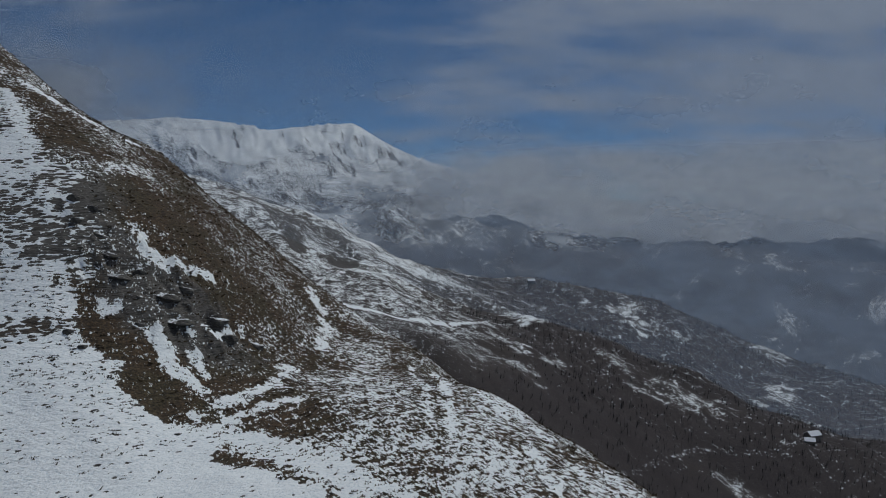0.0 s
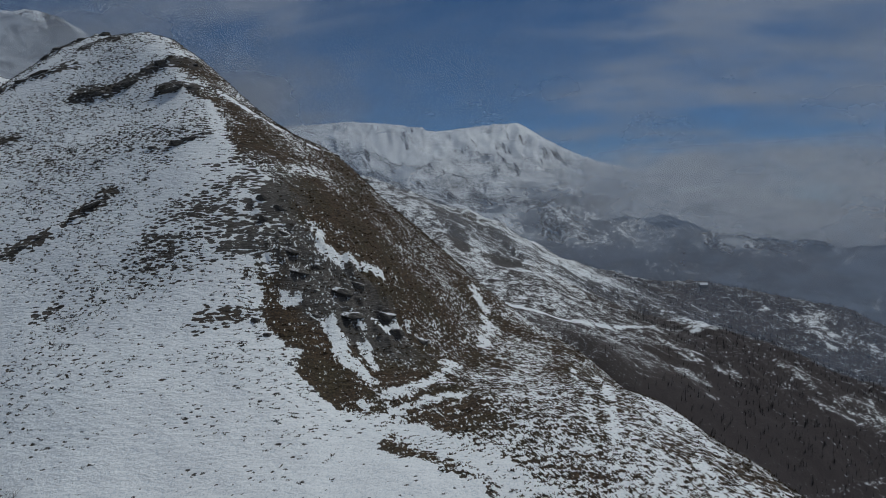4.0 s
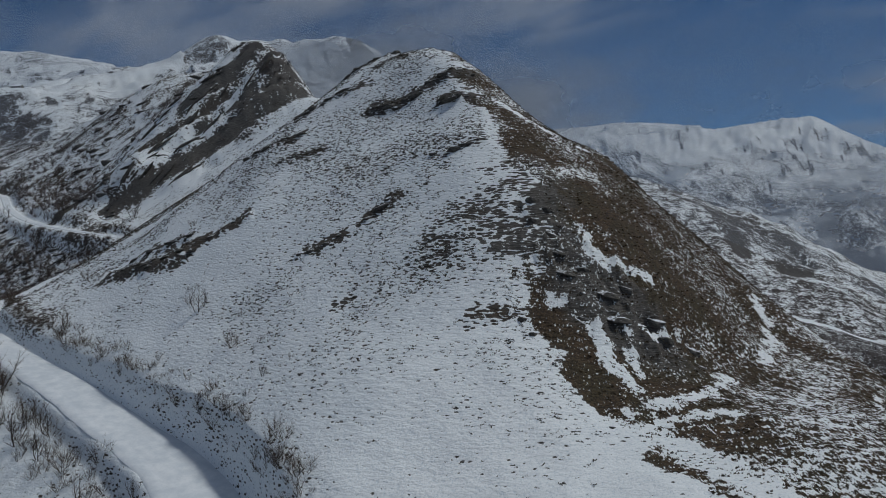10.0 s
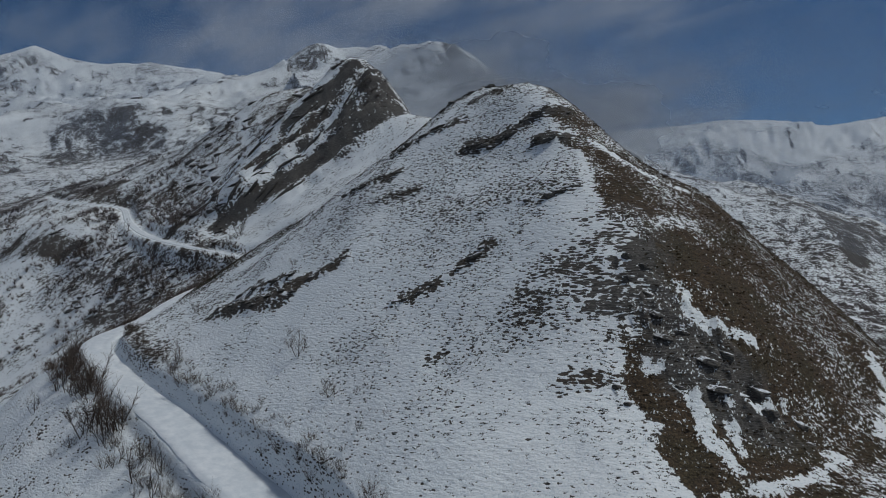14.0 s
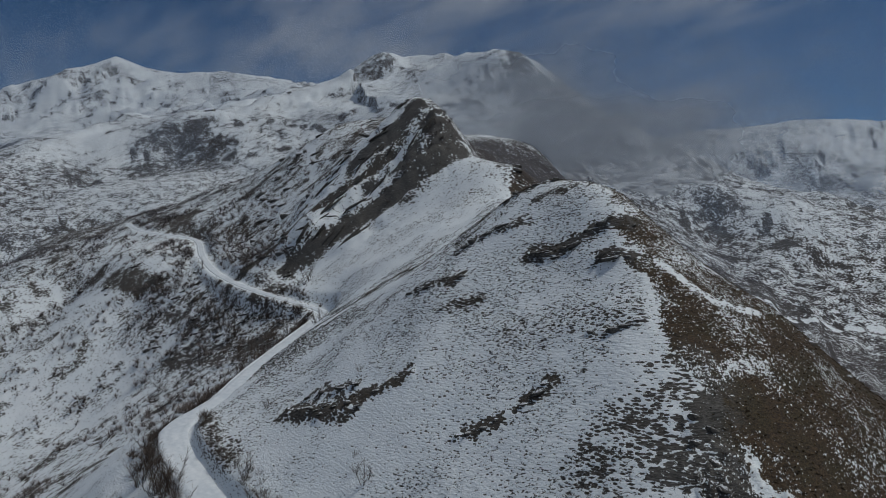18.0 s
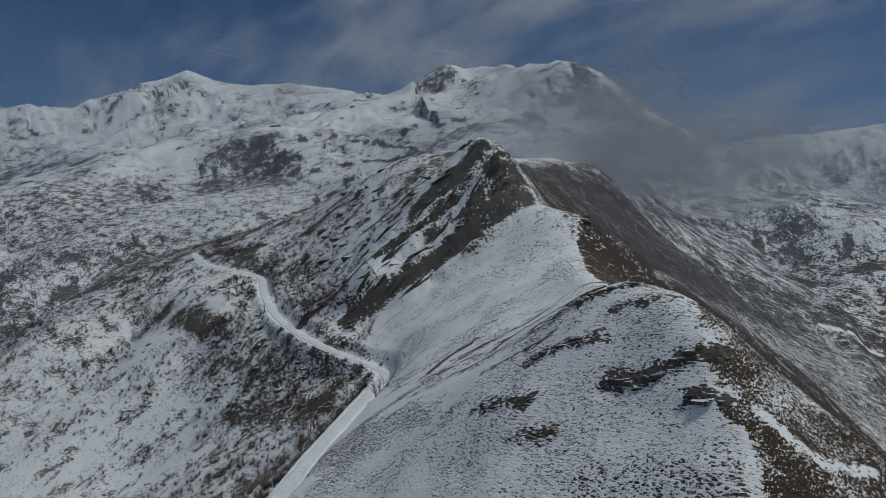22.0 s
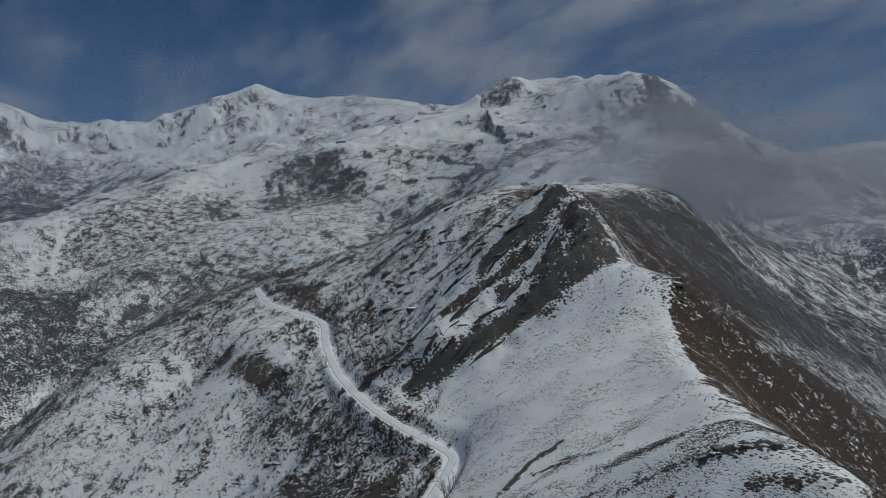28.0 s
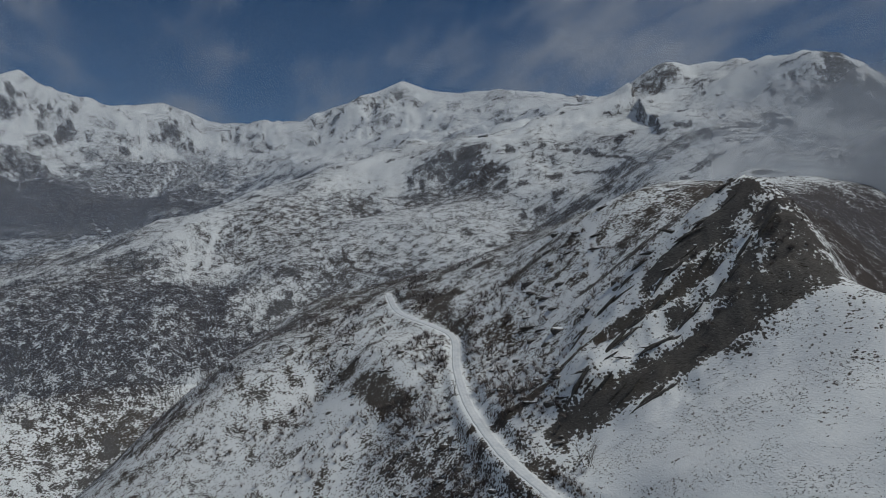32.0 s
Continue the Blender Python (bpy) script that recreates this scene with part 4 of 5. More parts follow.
# the cloud that hangs over the ridge before the massif
mist_sheet("cloud_bank", "grey cloud hanging over the snowy ridge", MIST, 600, (2, 60), (-80, 260), bank((37, 76), (17, 58), 5, 0.93))
mist_sheet("cloud_bank", "grey cloud hanging over the snowy ridge", MIST, 740, (-4, 68), (-80, 380), bank((40, 112), (19, 88), 9, 0.72))
# the cloud deck before the great mountain
mist_sheet("cloud_bank", "flat-topped cloud deck over the far valley", CLOUD, 2500, (-60, 25), (-300, 330), lambda a, z: 0.96 * ramp(-a, -8, 4) * (1 - ramp(z + 14 * fbm(a, z / 30, 9, 3, 0.5, 3), 150, 225)) * ramp(z + 80 * fbm(a, z / 40, 9, 3, 0.5, 6), -330, -110))
mist_sheet("cloud_bank", "thin cloud across the far mountain foot", CLOUD, 2750, (-60, 40), (-200, 330), bank((-12, 90), (27, 100), 21, 0.85, 6.0))
# see-through blue veils at three distances; their tint paints in the aerial haze
mist_sheet("haze", "thin blue veil standing in for aerial haze", HAZE_VEIL, 840, (-50, 118), (-450, 500), lambda a, z: 0.17 * (1 - ramp(z, 120, 420)) + 0.10 * ramp(-z, 60, 200) + 0.10 * ramp(-a, -8, 14))
mist_sheet("haze", "thin blue veil standing in for aerial haze", HAZE_VEIL, 1600, (-50, 118), (-450, 600), lambda a, z: (0.24 + 0.14 * (1 - ramp(a, 26, 40))) * (1 - ramp(z, 240, 560)) + 0.26 * ramp(-z, -20, 150))
mist_sheet("haze", "thin blue veil standing in for aerial haze", HAZE_VEIL, 430, (-50, 118), (-450, 400), lambda a, z: (0.10 + 0.12 * ramp(a, 18, 30) * (1 - ramp(a, 44, 54))) * (1 - ramp(z, 100, 330)) * ramp(a, 8, 26))


# ---- things ----
def heights(points):
    """The ground under places (x, y)."""
    p = np.array(points, float).reshape(-1, 2)
    return ground_height(p[:, 0].copy(), p[:, 1].copy())[0]


def mesh_of(name, verts, faces, mat, smooth=False):
    me = bpy.data.meshes.new(name)
    me.from_pydata([tuple(v) for v in verts], [], faces)
    me.materials.append(mat)
    if smooth:
        me.polygons.foreach_set("use_smooth", np.ones(len(me.polygons), bool))
    me.update()
    return me


def part(name, me, parent, label=""):
    ob = new(name, me)
    ob.parent = parent
    return tagged(ob, label)


# the road: a packed snow track with ruts, lying on its bed
def road_strip():
    line = np.array(smooth_line(ROAD, 1.6))
    run = np.gradient(line[:, :2], axis=0)
    run /= np.linalg.norm(run, axis=1)[:, None]
    side = np.stack([run[:, 1], -run[:, 0]], -1)
    across = np.array([-2.45, -2.2, -1.35, -1.05, -0.75, -0.3, 0.3, 0.75, 1.05, 1.35, 2.2, 2.45])
    tall = np.array([-0.15, 0.03, 0.05, 0.02, 0.045, 0.06, 0.06, 0.045, 0.02, 0.05, 0.03, -0.15])
    away = np.hypot(line[:, 0], line[:, 1])
    wide = 1.0 - 0.36 * ramp(away, 125, 170) + 0.10 * soft_noise(away / 4, away * 0, 93)
    across = across[None, :] * wide[:, None] + np.where(across > 0, 2.0 * across / 2.45, 0)[None, :] * (1 - ramp(away, 45, 110))[:, None]
    x = line[:, None, 0] + side[:, None, 0] * across
    y = line[:, None, 1] + side[:, None, 1] * across
    z = line[:, None, 2] + tall + 0.05 * fbm(x, y, 2.4, 3, 0.6, 91) + 0.02 * (np.hypot(line[:, 0], line[:, 1]) / 90)[:, None]
    me = sheet("road", x, y, z)
    me.materials.append(TRACK)
    return tagged(new("road", me), "narrow mountain road under packed snow with ruts", "road", kind="structure")


road_strip()


def rock_mesh(seed, flat, long):
    """A broken block: split along flat planes and beds, with a rough skin."""
    rng = random.Random(seed * 31 + 5)
    planes = []
    for k in range(13):
        n = Vector((rng.gauss(0, 1), rng.gauss(0, 1), rng.gauss(0, 0.9))).normalized()
        planes.append((n, rng.uniform(0.62, 0.95)))
    bm = bmesh.new()
    bmesh.ops.create_icosphere(bm, subdivisions=4, radius=1.0)
    shift = Vector((seed * 7.1, seed * 3.3, seed * 1.7))
    for v in bm.verts:
        d = v.co.normalized()
        r = min([1.15] + [c / d.dot(n) for n, c in planes if d.dot(n) > 0.05])
        p = d * r
        bed = math.floor((p.z + 0.15 * noise.noise(p * 0.9 + shift)) * 5.0)
        step = 1 + 0.13 * noise.noise(Vector((bed * 3.7, p.x * 0.9, p.y * 0.9)) + shift)
        rough = 1 + 0.07 * noise.fractal(p * 2.6 + shift, 1.0, 2.0, 4)
        v.co = Vector((p.x * step * long, p.y * step, p.z * flat)) * rough
    me = bpy.data.meshes.new("rock")
    bm.to_mesh(me)
    bm.free()
    me.materials.append(ROCK)
    return me


ROCKS = [rock_mesh(k, (0.42, 0.3, 0.55, 0.36, 0.7)[k], (1.7, 2.2, 1.3, 1.9, 1.1)[k]) for k in range(5)]
BEDS = math.radians(35)


def place_rock(name, label, group, spot, size, turn, tip=0.0, which=None, sink=0.25):
    k = random.randrange(5) if which is None else which
    ob = new(name, ROCKS[k])
    ob.location = (spot[0], spot[1], spot[2] - sink * size * 0.4)
    ob.rotation_euler = (random.uniform(-0.12, 0.12), tip + random.uniform(-0.1, 0.1), turn)
    s = size * random.uniform(0.85, 1.15)
    ob.scale = (s, s * random.uniform(0.8, 1.15), s * random.uniform(0.8, 1.2))
    return tagged(ob, label, "rock", group)


random.seed(4)
for i, (width, s, g, tall, line) in enumerate(ROCK_BANDS):
    spots = along([(a, b, 0) for a, b in line], 1.5)[:, :2] + np.random.RandomState(i).uniform(-0.55, 0.55, (len(along([(a, b, 0) for a, b in line], 1.5)), 2)) * width
    zs = heights(spots)
    turn = math.atan2(line[-1][1] - line[0][1], line[-1][0] - line[0][0])
    for (x, y), z in zip(spots, zs):
        if random.random() < 0.85:
            place_rock("rock_ledge", "dark bedded rock ledge breaking out of the snow slope", "rock ledges of hill band %s" % "abcdefghijklm"[i], (x, y, z), random.uniform(0.4, 1.0) * (0.7 + 0.3 * tall), turn + random.uniform(-0.35, 0.35), -0.3, None, 0.7)
knoll_scale = 0.46
knoll = [(-33, 66, 2.0), (-31.5, 64.5, 1.6), (-30.4, 63.2, 1.8), (-28, 62.5, 1.7), (-26.5, 64.5, 2.0), (-24.9, 63.3, 2.2), (-23.5, 64.8, 2.0), (-22.3, 66.5, 2.1), (-21, 65.5, 1.7), (-19, 67, 1.8), (-18, 65.8, 1.4), (-29.7, 55.9, 1.3), (-31.2, 56.6, 1.0), (-19.8, 49.9, 1.0), (-35.2, 66, 1.3), (-36.3, 67.6, 1.2), (-34.6, 68.2, 1.5), (-27.2, 60.8, 1.3), (-20.5, 63.5, 1.2), (-25.3, 66.6, 1.6), (-29, 65.3, 1.4)]
for (x, y, s), z in zip(knoll, heights([(a, b) for a, b, _ in knoll])):
    place_rock("rock_outcrop", "grey broken rock outcrop among dry grass", "outcrops on the grassy spur", (x, y, z), s * knoll_scale, random.uniform(-0.5, 1.6), 0.15, random.choice((4, 4, 2)), 1.2)
crest = [(-31, 117.5, 1.3), (-30.3, 117.2, 0.9), (-34, 104, 1.0), (-42, 100, 1.2), (-38, 101.5, 1.0), (-33, 110, 1.1), (-28, 113.5, 1.0), (-75, 97.8, 1.5), (-80, 98.6, 1.7), (-84, 98.2, 1.6), (-87, 97.2, 1.5), (-175, 193, 2.8), (-172.5, 190.5, 2.2), (-178, 193.5, 2.0), (-168, 187.5, 1.8)]
for (x, y, s), z in zip(crest, heights([(a, b) for a, b, _ in crest])):
    place_rock("crest_rock", "weathered rock standing on the ridge crest", "rocks along the ridge", (x, y, z), s * 0.7, random.uniform(0, 3), 0.1, random.choice((2, 4)), 0.9)
# the crag: low ribs of rock that follow its beds
rs = np.random.RandomState(9)
slabs = []
for a, b, count in (((-239, 195), (-233, 143), 16), ((-219, 192), (-222, 149), 14), ((-229, 190), (-228, 150), 8), ((-248, 184), (-258, 148), 8), ((-236, 138), (-213, 150), 7)):
    for k in range(count):
        f = (k + rs.uniform(0.2, 0.8)) / count
        slabs.append((a[0] + (b[0] - a[0]) * f + rs.normal(0, 1.0), a[1] + (b[1] - a[1]) * f))
SLAB = rock_mesh(7, 0.5, 4.5)
for (x, y), z, z2 in zip(slabs, heights(slabs), heights([(x, y - 2.0) for x, y in slabs])):
    ob = new("crag_rib", SLAB)
    ob.location = (x, y, z - 0.7)
    ob.rotation_euler = (0.25, -math.atan2(z2 - z, 2.0), math.radians(-114) + rs.normal(0, 0.12))
    q = rs.uniform(0.8, 1.5)
    ob.scale = (q * rs.uniform(0.8, 1.3), q, q * rs.uniform(0.8, 1.3))
    tagged(ob, "long grey rib of bedded rock on the crag", "rock", "rock ribs of the crag")


# rocks that break out of the snow on the spur and on the side above the road
def outcrops(line, count, wide, size, label, group, seed):
    rs_ = np.random.RandomState(seed)
    pts = along([(a, b, 0) for a, b in line], 2.0)[:, :2]
    pick = pts[rs_.randint(0, len(pts), count)] + rs_.normal(0, wide, (count, 2))
    hs, rd = ground_height(pick[:, 0].copy(), pick[:, 1].copy())
    for (x, y), z, d in zip(pick, hs, rd):
        if d > 5.0:
            place_rock("rock_outcrop", label, group, (x, y, z), rs_.uniform(*size), 0.6 + rs_.normal(0, 0.35), -0.3, None, 1.1)


outcrops([(-180, 92), (-225, 98), (-300, 108), (-390, 112)], 60, 11.0, (0.9, 2.2), "dark rock breaking through snow and scrub", "outcrops on the spur", 61)
outcrops([(-205, 104), (-250, 110), (-330, 122)], 30, 4.0, (0.8, 1.8), "dark rock breaking through snow and scrub", "outcrops on the spur", 62)
outcrops([(-255, 140), (-300, 165), (-345, 195), (-330, 240)], 60, 13.0, (1.2, 2.8), "grey rock step on the snowy hillside", "outcrops over the road", 63)
outcrops([(-226, 130), (-250, 136), (-290, 142)], 26, 4.0, (1.0, 2.2), "grey rock step on the snowy hillside", "outcrops over the road", 64)


# bare shrubs and small trees
def stick(verts, faces, a, b, ra, rb):
    way = (b - a).normalized()
    u = way.cross(Vector((0.3, 0.7, 0.2))).normalized()
    v = way.cross(u)
    n = len(verts)
    for p, r in ((a, ra), (b, rb)):
        for k in range(3):
            c = 2.0944 * k
            verts.append(p + (u * math.cos(c) + v * math.sin(c)) * r)
    for k in range(3):
        m = (k + 1) % 3
        faces.append((n + k, n + m, n + 3 + m, n + 3 + k))


def shrub(name, seed, stems, tall, spread, twigs):
    """A leafless bush: stems that lean out, limbs and many thin twigs."""
    rng = random.Random(seed)
    tv, tf, wv, wf = [], [], [], []
    for s in range(stems):
        turn = s * 2.4 + rng.uniform(-0.4, 0.4)
        lean = spread * rng.uniform(0.4, 1.0)
        p = Vector((math.cos(turn), math.sin(turn), 0)) * 0.12 * tall * rng.random()
        p.z = -0.15 * tall
        way = Vector((math.cos(turn) * lean, math.sin(turn) * lean, 1)).normalized()
        r = 0.018 * tall * rng.uniform(0.7, 1.2)
        for step in range(4):
            q = p + way * tall * 0.25 * rng.uniform(0.75, 1.1)
            stick(tv, tf, p, q, r, r * 0.68)
            for t in range(twigs if step else 1):
                a = p.lerp(q, rng.random())
                w_ = (way + Vector((rng.gauss(0, 0.7), rng.gauss(0, 0.7), rng.uniform(-0.1, 0.7)))).normalized()
                b = a + w_ * tall * rng.uniform(0.12, 0.28)
                stick(wv, wf, a, b, r * 0.42, r * 0.20)
                for _ in range(3):
                    c = a.lerp(b, rng.uniform(0.3, 0.9))
                    d = c + (w_ + Vector((rng.gauss(0, 0.6), rng.gauss(0, 0.6), rng.uniform(-0.2, 0.5)))).normalized() * tall * rng.uniform(0.06, 0.16)
                    stick(wv, wf, c, d, r * 0.28, r * 0.13)
            p, r = q, r * 0.68
            way = (way + Vector((rng.gauss(0, 0.22), rng.gauss(0, 0.22), 0.12))).normalized()
    root = new(name)
    base = "trunk" if name == "bare_tree" else "stem"
    part(base, mesh_of(base, tv, tf, BARK), root)
    part("crown", mesh_of("crown", wv, wf, TWIG), root)
    return root


KINDS = [shrub("shrub", 11, 7, 1.7, 0.75, 4), shrub("shrub", 12, 9, 2.2, 0.9, 4), shrub("shrub", 13, 6, 1.4, 1.0, 5), shrub("bare_tree", 14, 3, 4.2, 0.4, 6), shrub("bare_tree", 15, 4, 5.0, 0.45, 6)]
SHRUB_LABELS = ("leafless brown shrub in the snow", "leafless brown shrub in the snow", "low twiggy shrub in the snow", "small bare tree standing in snow", "small bare tree standing in snow")
used = [False] * 5
rs = np.random.RandomState(5)


def plant(k, spot, size, group):
    m = Matrix.Translation(spot) @ Matrix.Rotation(rs.uniform(0, 6.28), 4, "Z")
    if used[k]:
        ob = copy_thing(KINDS[k], m)
    else:
        ob, used[k] = KINDS[k], True
        ob.matrix_basis = m
    ob.scale = (size, size, size * rs.uniform(0.85, 1.15))
    return tagged(ob, SHRUB_LABELS[k], "shrub" if k < 3 else "tree", group)


def scatter(line, count, wide, kinds, size, group):
    pts = along([(a, b, 0) for a, b in line], 1.0)[:, :2]
    pick = pts[rs.randint(0, len(pts), count)] + rs.normal(0, wide, (count, 2))
    hs, rd = ground_height(pick[:, 0].copy(), pick[:, 1].copy())
    for (x, y), z, d in zip(pick, hs, rd):
        if d > 3.0:
            plant(int(rs.choice(kinds)), (x, y, z), rs.uniform(*size), group)


scatter([(-119, 41.5), (-108, 39), (-98.4, 37), (-86.6, 34.8)], 62, 1.7, (1, 3, 4, 3), (0.8, 1.3), "shrubs below the road")
scatter([(-90, 35), (-77.9, 33.8), (-68.9, 33.8), (-59.8, 33)], 34, 1.6, (1, 1, 3, 0), (0.7, 1.1), "shrubs below the road")
scatter([(-78, 33), (-69, 33), (-62.4, 32), (-54, 30)], 22, 1.5, (0, 1, 2), (0.8, 1.4), "shrubs below the road")
scatter([(-122, 51.5), (-104, 46.5), (-90, 44.8), (-71.1, 43.0), (-62, 41.8), (-53.7, 40.6), (-45.4, 37.6), (-36, 34.5)], 250, 0.8, (0, 1, 2, 2), (0.35, 0.8), "shrubs above the road")
scatter([(-46, 38), (-40, 35.5)], 9, 0.8, (0, 1), (0.8, 1.1), "shrubs above the road")
scatter([(-138, 66), (-150, 78), (-175, 103), (-190, 113), (-205, 113)], 34, 2.2, (0, 1, 3), (0.8, 1.2), "shrubs along the bend")
scatter([(-150, 83), (-172, 106), (-186, 121)], 16, 1.6, (0, 3, 4), (0.7, 1.1), "trees under the snow bowl")
scatter([(-225, 124), (-262, 127), (-300, 146), (-345, 152)], 22, 2.0, (1, 3, 4), (0.9, 1.3), "trees over the far road")
scatter([(-190, 98), (-225, 104), (-262, 110), (-320, 120)], 60, 8.0, (0, 1, 3, 4), (0.9, 1.4), "shrubs on the spur")
scatter([(-150, 70), (-175, 88), (-200, 104)], 30, 4.0, (0, 1, 3), (0.9, 1.4), "shrubs on the spur")
scatter([(-262, 136), (-285, 152), (-310, 160)], 24, 6.0, (1, 3, 4), (0.9, 1.3), "trees over the far road")
singles = [(-70.7, 50.3, 1.0, 3), (-60.6, 47.1, 0.9, 1), (-52.5, 44.3, 0.7, 0), (-63.5, 50.6, 0.6, 0), (-73.4, 51, 0.7, 1), (-74, 27.5, 1.0, 4), (-66, 30.7, 0.5, 2), (-214, 129, 1.5, 4), (-105, 55.6, 0.9, 1), (-61.8, 47.8, 0.8, 0), (-50.8, 46.3, 0.5, 2), (-94, 46.5, 0.8, 3), (-75.5, 52.5, 0.6, 0), (-88, 62, 0.6, 1), (-67, 66, 0.5, 2), (-58, 53, 0.5, 2), (-57, 48, 0.6, 2), (-45.5, 49.5, 0.4, 2), (-84, 28.5, 0.6, 2), (-95, 30.5, 0.7, 0), (-102, 30, 0.5, 2), (-110, 33, 0.8, 3)]
for (x, y, s, k), z in zip(singles, heights([(a, b) for a, b, _, _ in singles])):
    plant(k, (x, y, z), s, "shrubs on the open slope")


# what nobody could count: turf tufts, straw, scrub and woods
def tufts(name, label, mat, spots, size, long, blades, category):
    """Many low clumps in one mesh; each is a fan of leaning blades drawn out along the beds."""
    n = len(spots)
    rs_ = np.random.RandomState(n)
    z = heights(spots)
    turn = BEDS + rs_.normal(0, 0.5, n)
    s = size * rs_.uniform(0.5, 1.5, n)
    verts = np.zeros((n, blades, 3, 3))
    for b in range(blades):
        off = (b / max(1, blades - 1) - 0.5) * long + rs_.uniform(-0.15, 0.15, n)
        wide = rs_.uniform(0.35, 0.6, n)
        lean = rs_.normal(0, 0.35, n)
        a = turn + rs_.normal(0, 0.6, n)
        for k, (du, dv, dz) in enumerate(((-wide, 0 * wide, -0.25), (wide, 0 * wide, -0.25), (lean, rs_.normal(0, 0.3, n), 0.5))):
            u, v = off + du * np.cos(a - turn) - dv * np.sin(a - turn), du * np.sin(a - turn) + dv * np.cos(a - turn)
            verts[:, b, k, 0] = spots[:, 0] + s * (u * np.cos(turn) - v * np.sin(turn))
            verts[:, b, k, 1] = spots[:, 1] + s * (u * np.sin(turn) + v * np.cos(turn))
            verts[:, b, k, 2] = z + s * dz
    me = bpy.data.meshes.new(name)
    count = n * blades
    me.vertices.add(count * 3)
    me.vertices.foreach_set("co", verts.ravel())
    me.loops.add(count * 3)
    me.loops.foreach_set("vertex_index", np.arange(count * 3, dtype=np.int32))
    me.polygons.add(count)
    me.polygons.foreach_set("loop_start", np.arange(0, count * 3, 3, dtype=np.int32))
    me.update(calc_edges=True)
    me.materials.append(mat)
    return tagged(new(name, me), label, category, kind="stuff")


def field(seed, count, box, keep):
    rs_ = np.random.RandomState(seed)
    p = np.stack([rs_.uniform(box[0], box[1], count), rs_.uniform(box[2], box[3], count)], -1)
    return p[rs_.uniform(0, 1, count) < keep(p[:, 0], p[:, 1])]


def off_road(x, y):
    return near_line(x, y, ROAD_LINE)[0] > 3.4


def on_face(x, y):
    d, _, side, _ = near_line(x, y, BROWN_EDGE)
    low = base_height(x, y)
    thick = ramp(fbm(x, y, 16, 3, 0.6, 101), -0.45, 0.6) * (0.03 + 0.97 * ramp(low, -18.5, -8))
    return np.where((d * side > 0.2) & off_road(x, y), thick, 0)


def on_brown(x, y):
    d, _, side, _ = near_line(x, y, BROWN_EDGE)
    return np.where(d * -side > 0.3, 0.9, 0.0)


tufts("turf_tufts", "dark turf tufts poking through thin snow", TURF, field(1, 95000, (-135, -18, 38, 112), on_face), 0.16, 1.8, 4, "grass")
tufts("dry_grass", "dry brown grass clumps on the sunny slope", STRAW, field(2, 26000, (-75, 25, 30, 135), on_brown), 0.19, 1.4, 4, "grass")
tufts("turf_tufts", "dark turf tufts poking through thin snow", TURF, field(3, 42000, (-215, -95, 95, 195), lambda x, y: on_face(x, y) * 0.8), 0.2, 1.6, 3, "grass")


def woods(name, label, spots, tall, category="trees", sticks=9, bushy=False, mat=None):
    """Leafless trees far off, in one mesh: a stem and thin limbs each; bushy ones spread from the foot."""
    upright = not bushy
    n = len(spots)
    rs_ = np.random.RandomState(n + 3)
    z = heights(spots)
    h = tall * rs_.uniform(0.5, 1.3, n)
    verts = np.zeros((n, sticks, 3, 3))
    for b in range(sticks):
        a = rs_.uniform(0, 6.28, n)
        stem = b == 0 and upright
        lean = (0.05 if stem else 1.0 if upright else 1.5) * rs_.uniform(0.08, 0.62, n)
        foot = 0.0 if stem else rs_.uniform(0.0, 0.35 if upright else 0.1, n)
        top = 1.0 if stem else np.minimum(foot + rs_.uniform(0.35, 0.75, n), 1.0) * (1 - 0.45 * lean)
        w = 0.022 if stem else (0.016 if upright else 0.020 if tall < 4 else 0.011)
        for k, (lx, lz, side) in enumerate(((0 * a, foot, -w), (0 * a, foot, w), (lean, top, 0))):
            verts[:, b, k, 0] = spots[:, 0] + h * (lx * np.cos(a) - side * np.sin(a))
            verts[:, b, k, 1] = spots[:, 1] + h * (lx * np.sin(a) + side * np.cos(a))
            verts[:, b, k, 2] = z + h * (lz - (0.05 if k < 2 else 0))
    me = bpy.data.meshes.new(name)
    count = n * sticks
    me.vertices.add(count * 3)
    me.vertices.foreach_set("co", verts.ravel())
    me.loops.add(count * 3)
    me.loops.foreach_set("vertex_index", np.arange(count * 3, dtype=np.int32))
    me.polygons.add(count)
    me.polygons.foreach_set("loop_start", np.arange(0, count * 3, 3, dtype=np.int32))
    me.update(calc_edges=True)
    me.materials.append(mat or (WOODS if upright else SCRUB))
    return tagged(new(name, me), label, category, kind="stuff")


def scrub_here(x, y):
    m = ramp(fbm(x, y, 30, 4, 0.65, 111), -0.25, 0.65)
    d = near_line(x, y, ROAD_LINE)[0]
    return np.where(d > 3.6, m * (side_of_bowl(x, y) < -2) * (0.4 + 0.6 * (1 - ramp(d, 8, 40))), 0)


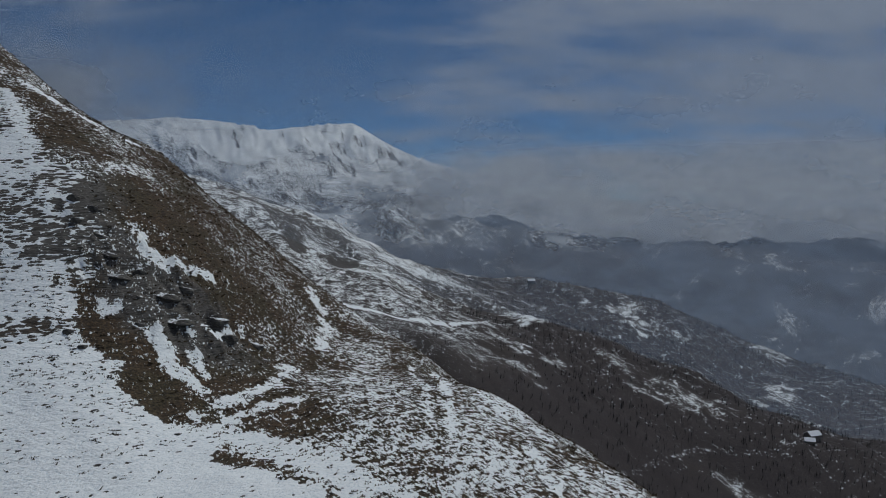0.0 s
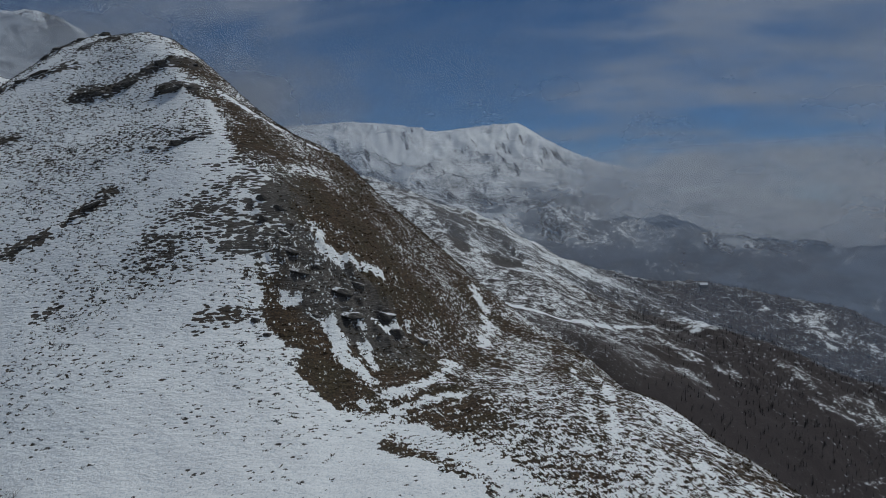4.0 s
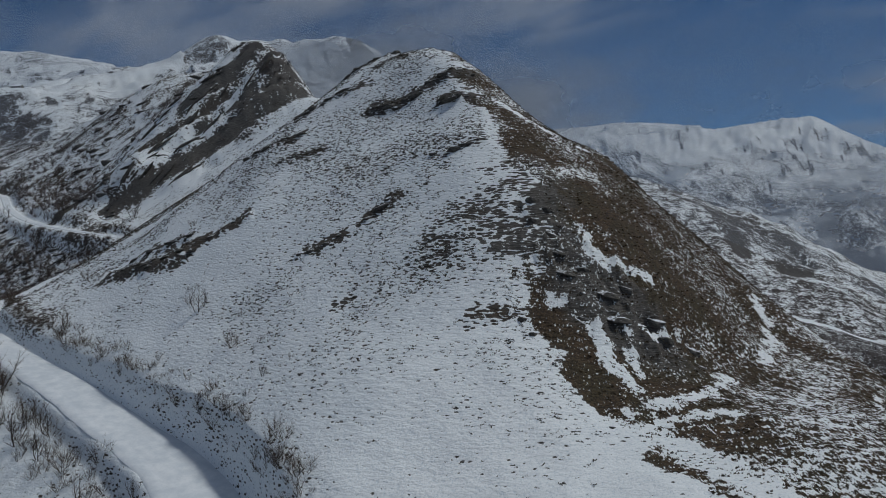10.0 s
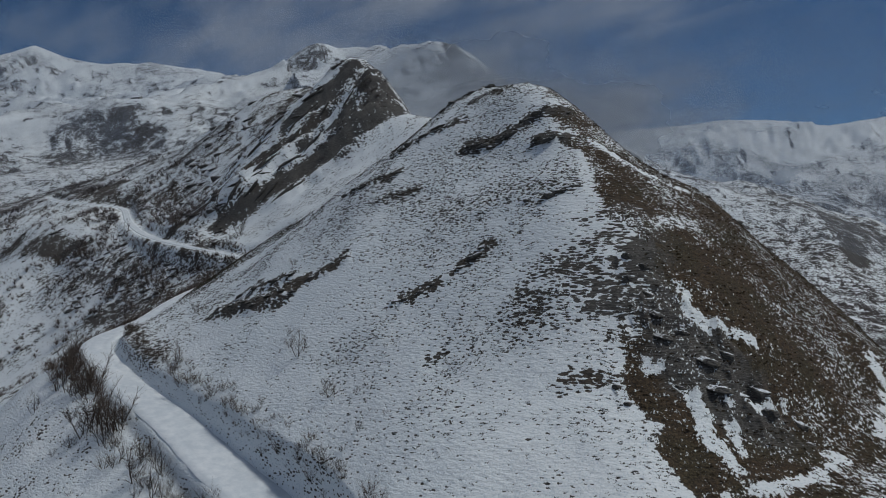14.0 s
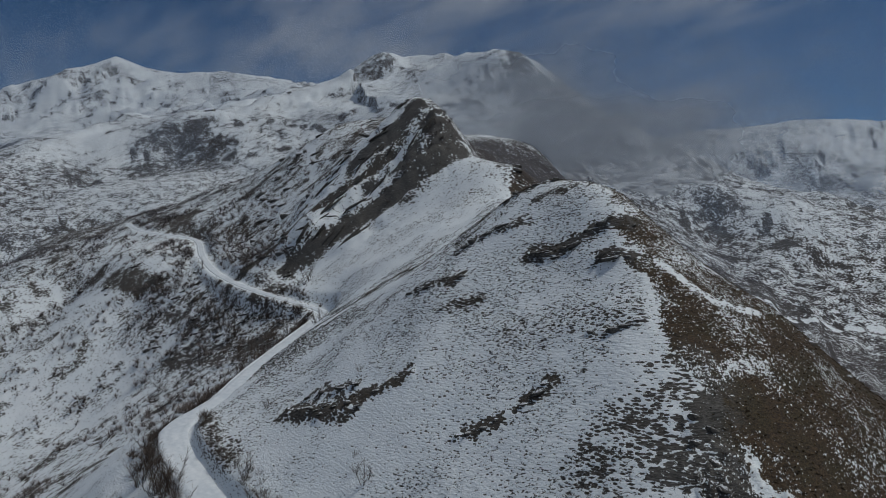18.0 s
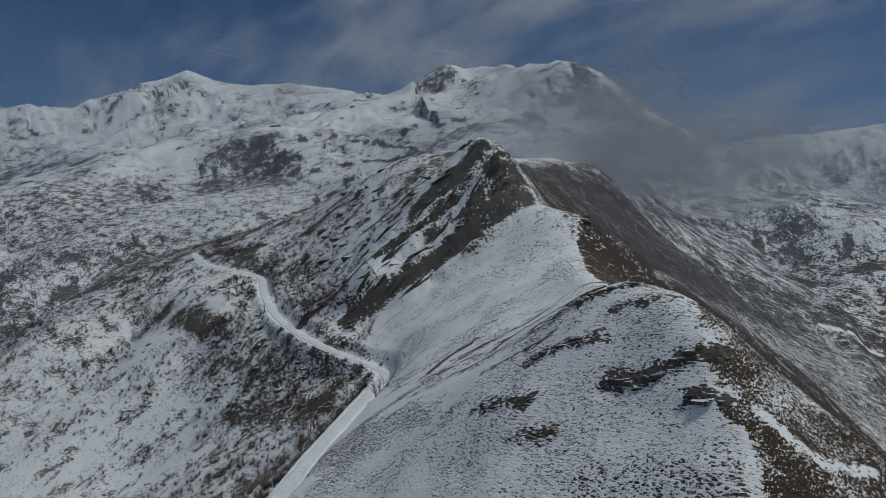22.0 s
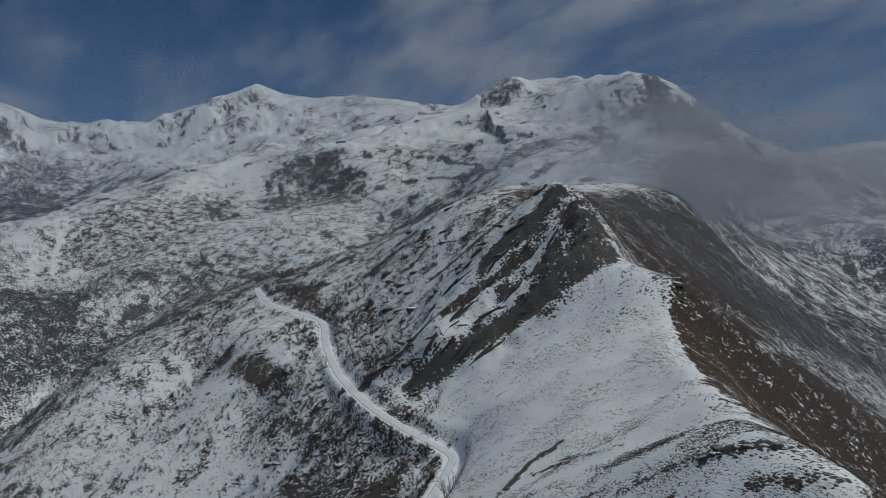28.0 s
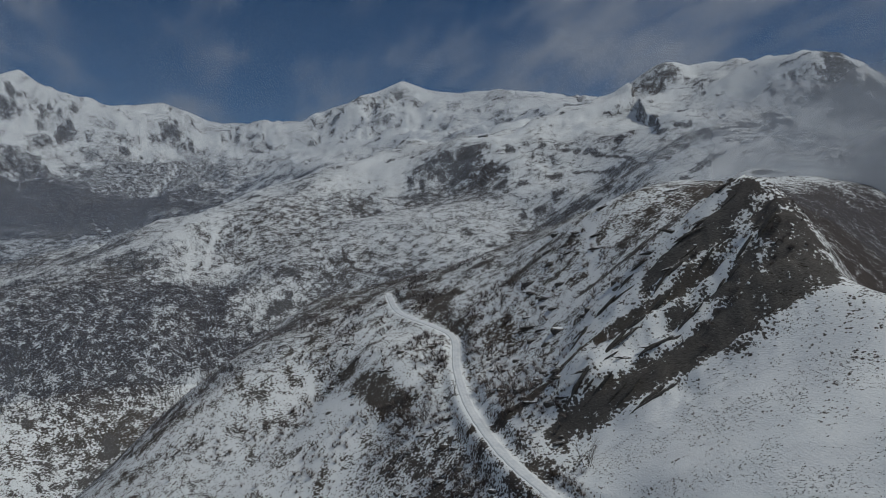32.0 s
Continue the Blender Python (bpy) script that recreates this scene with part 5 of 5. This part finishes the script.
woods("scrub", "leafless scrub scattered over the snowy spur", field(7, 22000, (-520, -140, 15, 200), scrub_here), 2.7, "bushes", 30, True)
woods("bare_trees", "small leafless trees scattered over the snowy spur", field(10, 3400, (-460, -150, 55, 135), lambda x, y: scrub_here(x, y) * ramp(fbm(x, y, 18, 3, 0.6, 113), -0.1, 0.5)), 4.6, "trees", 40, True)
woods("bare_trees", "small leafless trees scattered over the stony hillside", field(11, 500, (-360, -240, 128, 190), lambda x, y: ramp(fbm(x, y, 18, 3, 0.6, 115), 0.0, 0.6) * off_road(x, y)), 4.2, "trees", 40, True)
def beside_road(x, y):
    d = near_line(x, y, ROAD_LINE)[0]
    return (d > 2.8) * (1 - ramp(d, 5, 10)) * (side_of_bowl(x, y) < -1.5) * ramp(fbm(x, y, 9, 3, 0.6, 117), -0.6, 0.2)


woods("brush", "dense brown leafless brush along the snowy road", field(12, 9000, (-222, -112, 38, 126), beside_road), 2.3, "bushes", 26, True, BRUSH)
low_woods = field(8, 11000, (-120, 640, 380, 1260), lambda x, y: ramp(fbm(x, y, 110, 4, 0.55, 49), 0.55, 0.1) * ramp(-base_height(x, y), 85, 130) * (1 - (np.hypot((x + 70) / 130, (y - 690) / 75) < 0.9)))
woods("bare_woods", "leafless winter woods on the valley side", low_woods, 6.5, "trees", 12)
left_woods = field(9, 6000, (-1150, -800, -200, 150), lambda x, y: ramp(fbm(x, y, 70, 4, 0.55, 53), -0.5, 0.3))
woods("bare_woods", "leafless winter woods on the valley side", left_woods, 6.5, "trees", 12)


# ---- buildings far off ----
def box_mesh(name, size, mat, bevel=0.0):
    bm = bmesh.new()
    bmesh.ops.create_cube(bm, size=1.0)
    for v in bm.verts:
        v.co = Vector((v.co.x * size[0], v.co.y * size[1], (v.co.z + 0.5) * size[2]))
    if bevel:
        bmesh.ops.bevel(bm, geom=bm.edges[:], offset=bevel, segments=1, affect="EDGES")
    me = bpy.data.meshes.new(name)
    bm.to_mesh(me)
    bm.free()
    me.materials.append(mat)
    return me


def farmhouse(label, spot, turn, size):
    w_, d_, h_ = size
    z = heights([(spot[0] + a, spot[1] + b) for a in (-4, 4) for b in (-3, 3)]).min()
    house = new("farmhouse")
    house.matrix_basis = Matrix.Translation((spot[0], spot[1], z - 0.5)) @ Matrix.Rotation(math.radians(turn), 4, "Z")
    tagged(house, label, "house", "mountain farmhouses")
    part("wall", box_mesh("wall", (w_, d_, h_ + 0.5), STONE_WALL, 0.05), house)
    rise, over = d_ * 0.38, 0.5
    for s in (-1, 1):
        prof = [(0, h_ + 0.5 + rise), (s * (d_ / 2 + over), h_ + 0.45), (s * (d_ / 2 + over), h_ + 0.75), (0, h_ + 0.85 + rise)]
        v = [(x, y, q) for x in (-w_ / 2 - over, w_ / 2 + over) for y, q in prof]
        part("roof", mesh_of("roof", v, [(0, 1, 2, 3), (7, 6, 5, 4), (0, 4, 5, 1), (1, 5, 6, 2), (2, 6, 7, 3), (3, 7, 4, 0)], ROOF_SNOW), house, "roof side under snow")
    for x in (-w_ / 2, w_ / 2):
        g = [(x, -d_ / 2, h_ + 0.5), (x, d_ / 2, h_ + 0.5), (x, 0, h_ + 0.5 + rise), (x * 0.97, -d_ / 2, h_ + 0.5), (x * 0.97, d_ / 2, h_ + 0.5), (x * 0.97, 0, h_ + 0.5 + rise)]
        part("gable", mesh_of("gable", g, [(0, 1, 2), (5, 4, 3), (0, 3, 4, 1), (1, 4, 5, 2), (2, 5, 3, 0)], STONE_WALL), house)
    for k in range(3):
        x = (k - 1) * w_ * 0.3
        for s in (-1, 1):
            win = part("window" if k != 1 else "door", box_mesh("window", (1.1, 0.12, 1.3 if k != 1 else 2.0), SHUTTER), house)
            win.location = (x, s * (d_ / 2 + 0.02), 1.5 if k != 1 else 0.6)
    chim = part("chimney", box_mesh("chimney", (0.7, 0.7, 1.6), STONE_WALL, 0.04), house)
    chim.location = (w_ * 0.25, d_ * 0.12, h_ + 0.4 + rise * 0.6)
    return house


farmhouse("long stone alpine hut with a snowy roof on the high pasture", (-1179, 524), 25, (17, 7, 4.5))
farmhouse("small stone farmhouse with a snowy roof among bare woods", (348, 682), 20, (13, 9, 6))
farmhouse("small stone farmhouse with a snowy roof among bare woods", (338, 668), -15, (9, 7, 4.5))
farmhouse("small stone farmhouse with a snowy roof on the forest spur", (130, 1202), 10, (12, 8, 5))
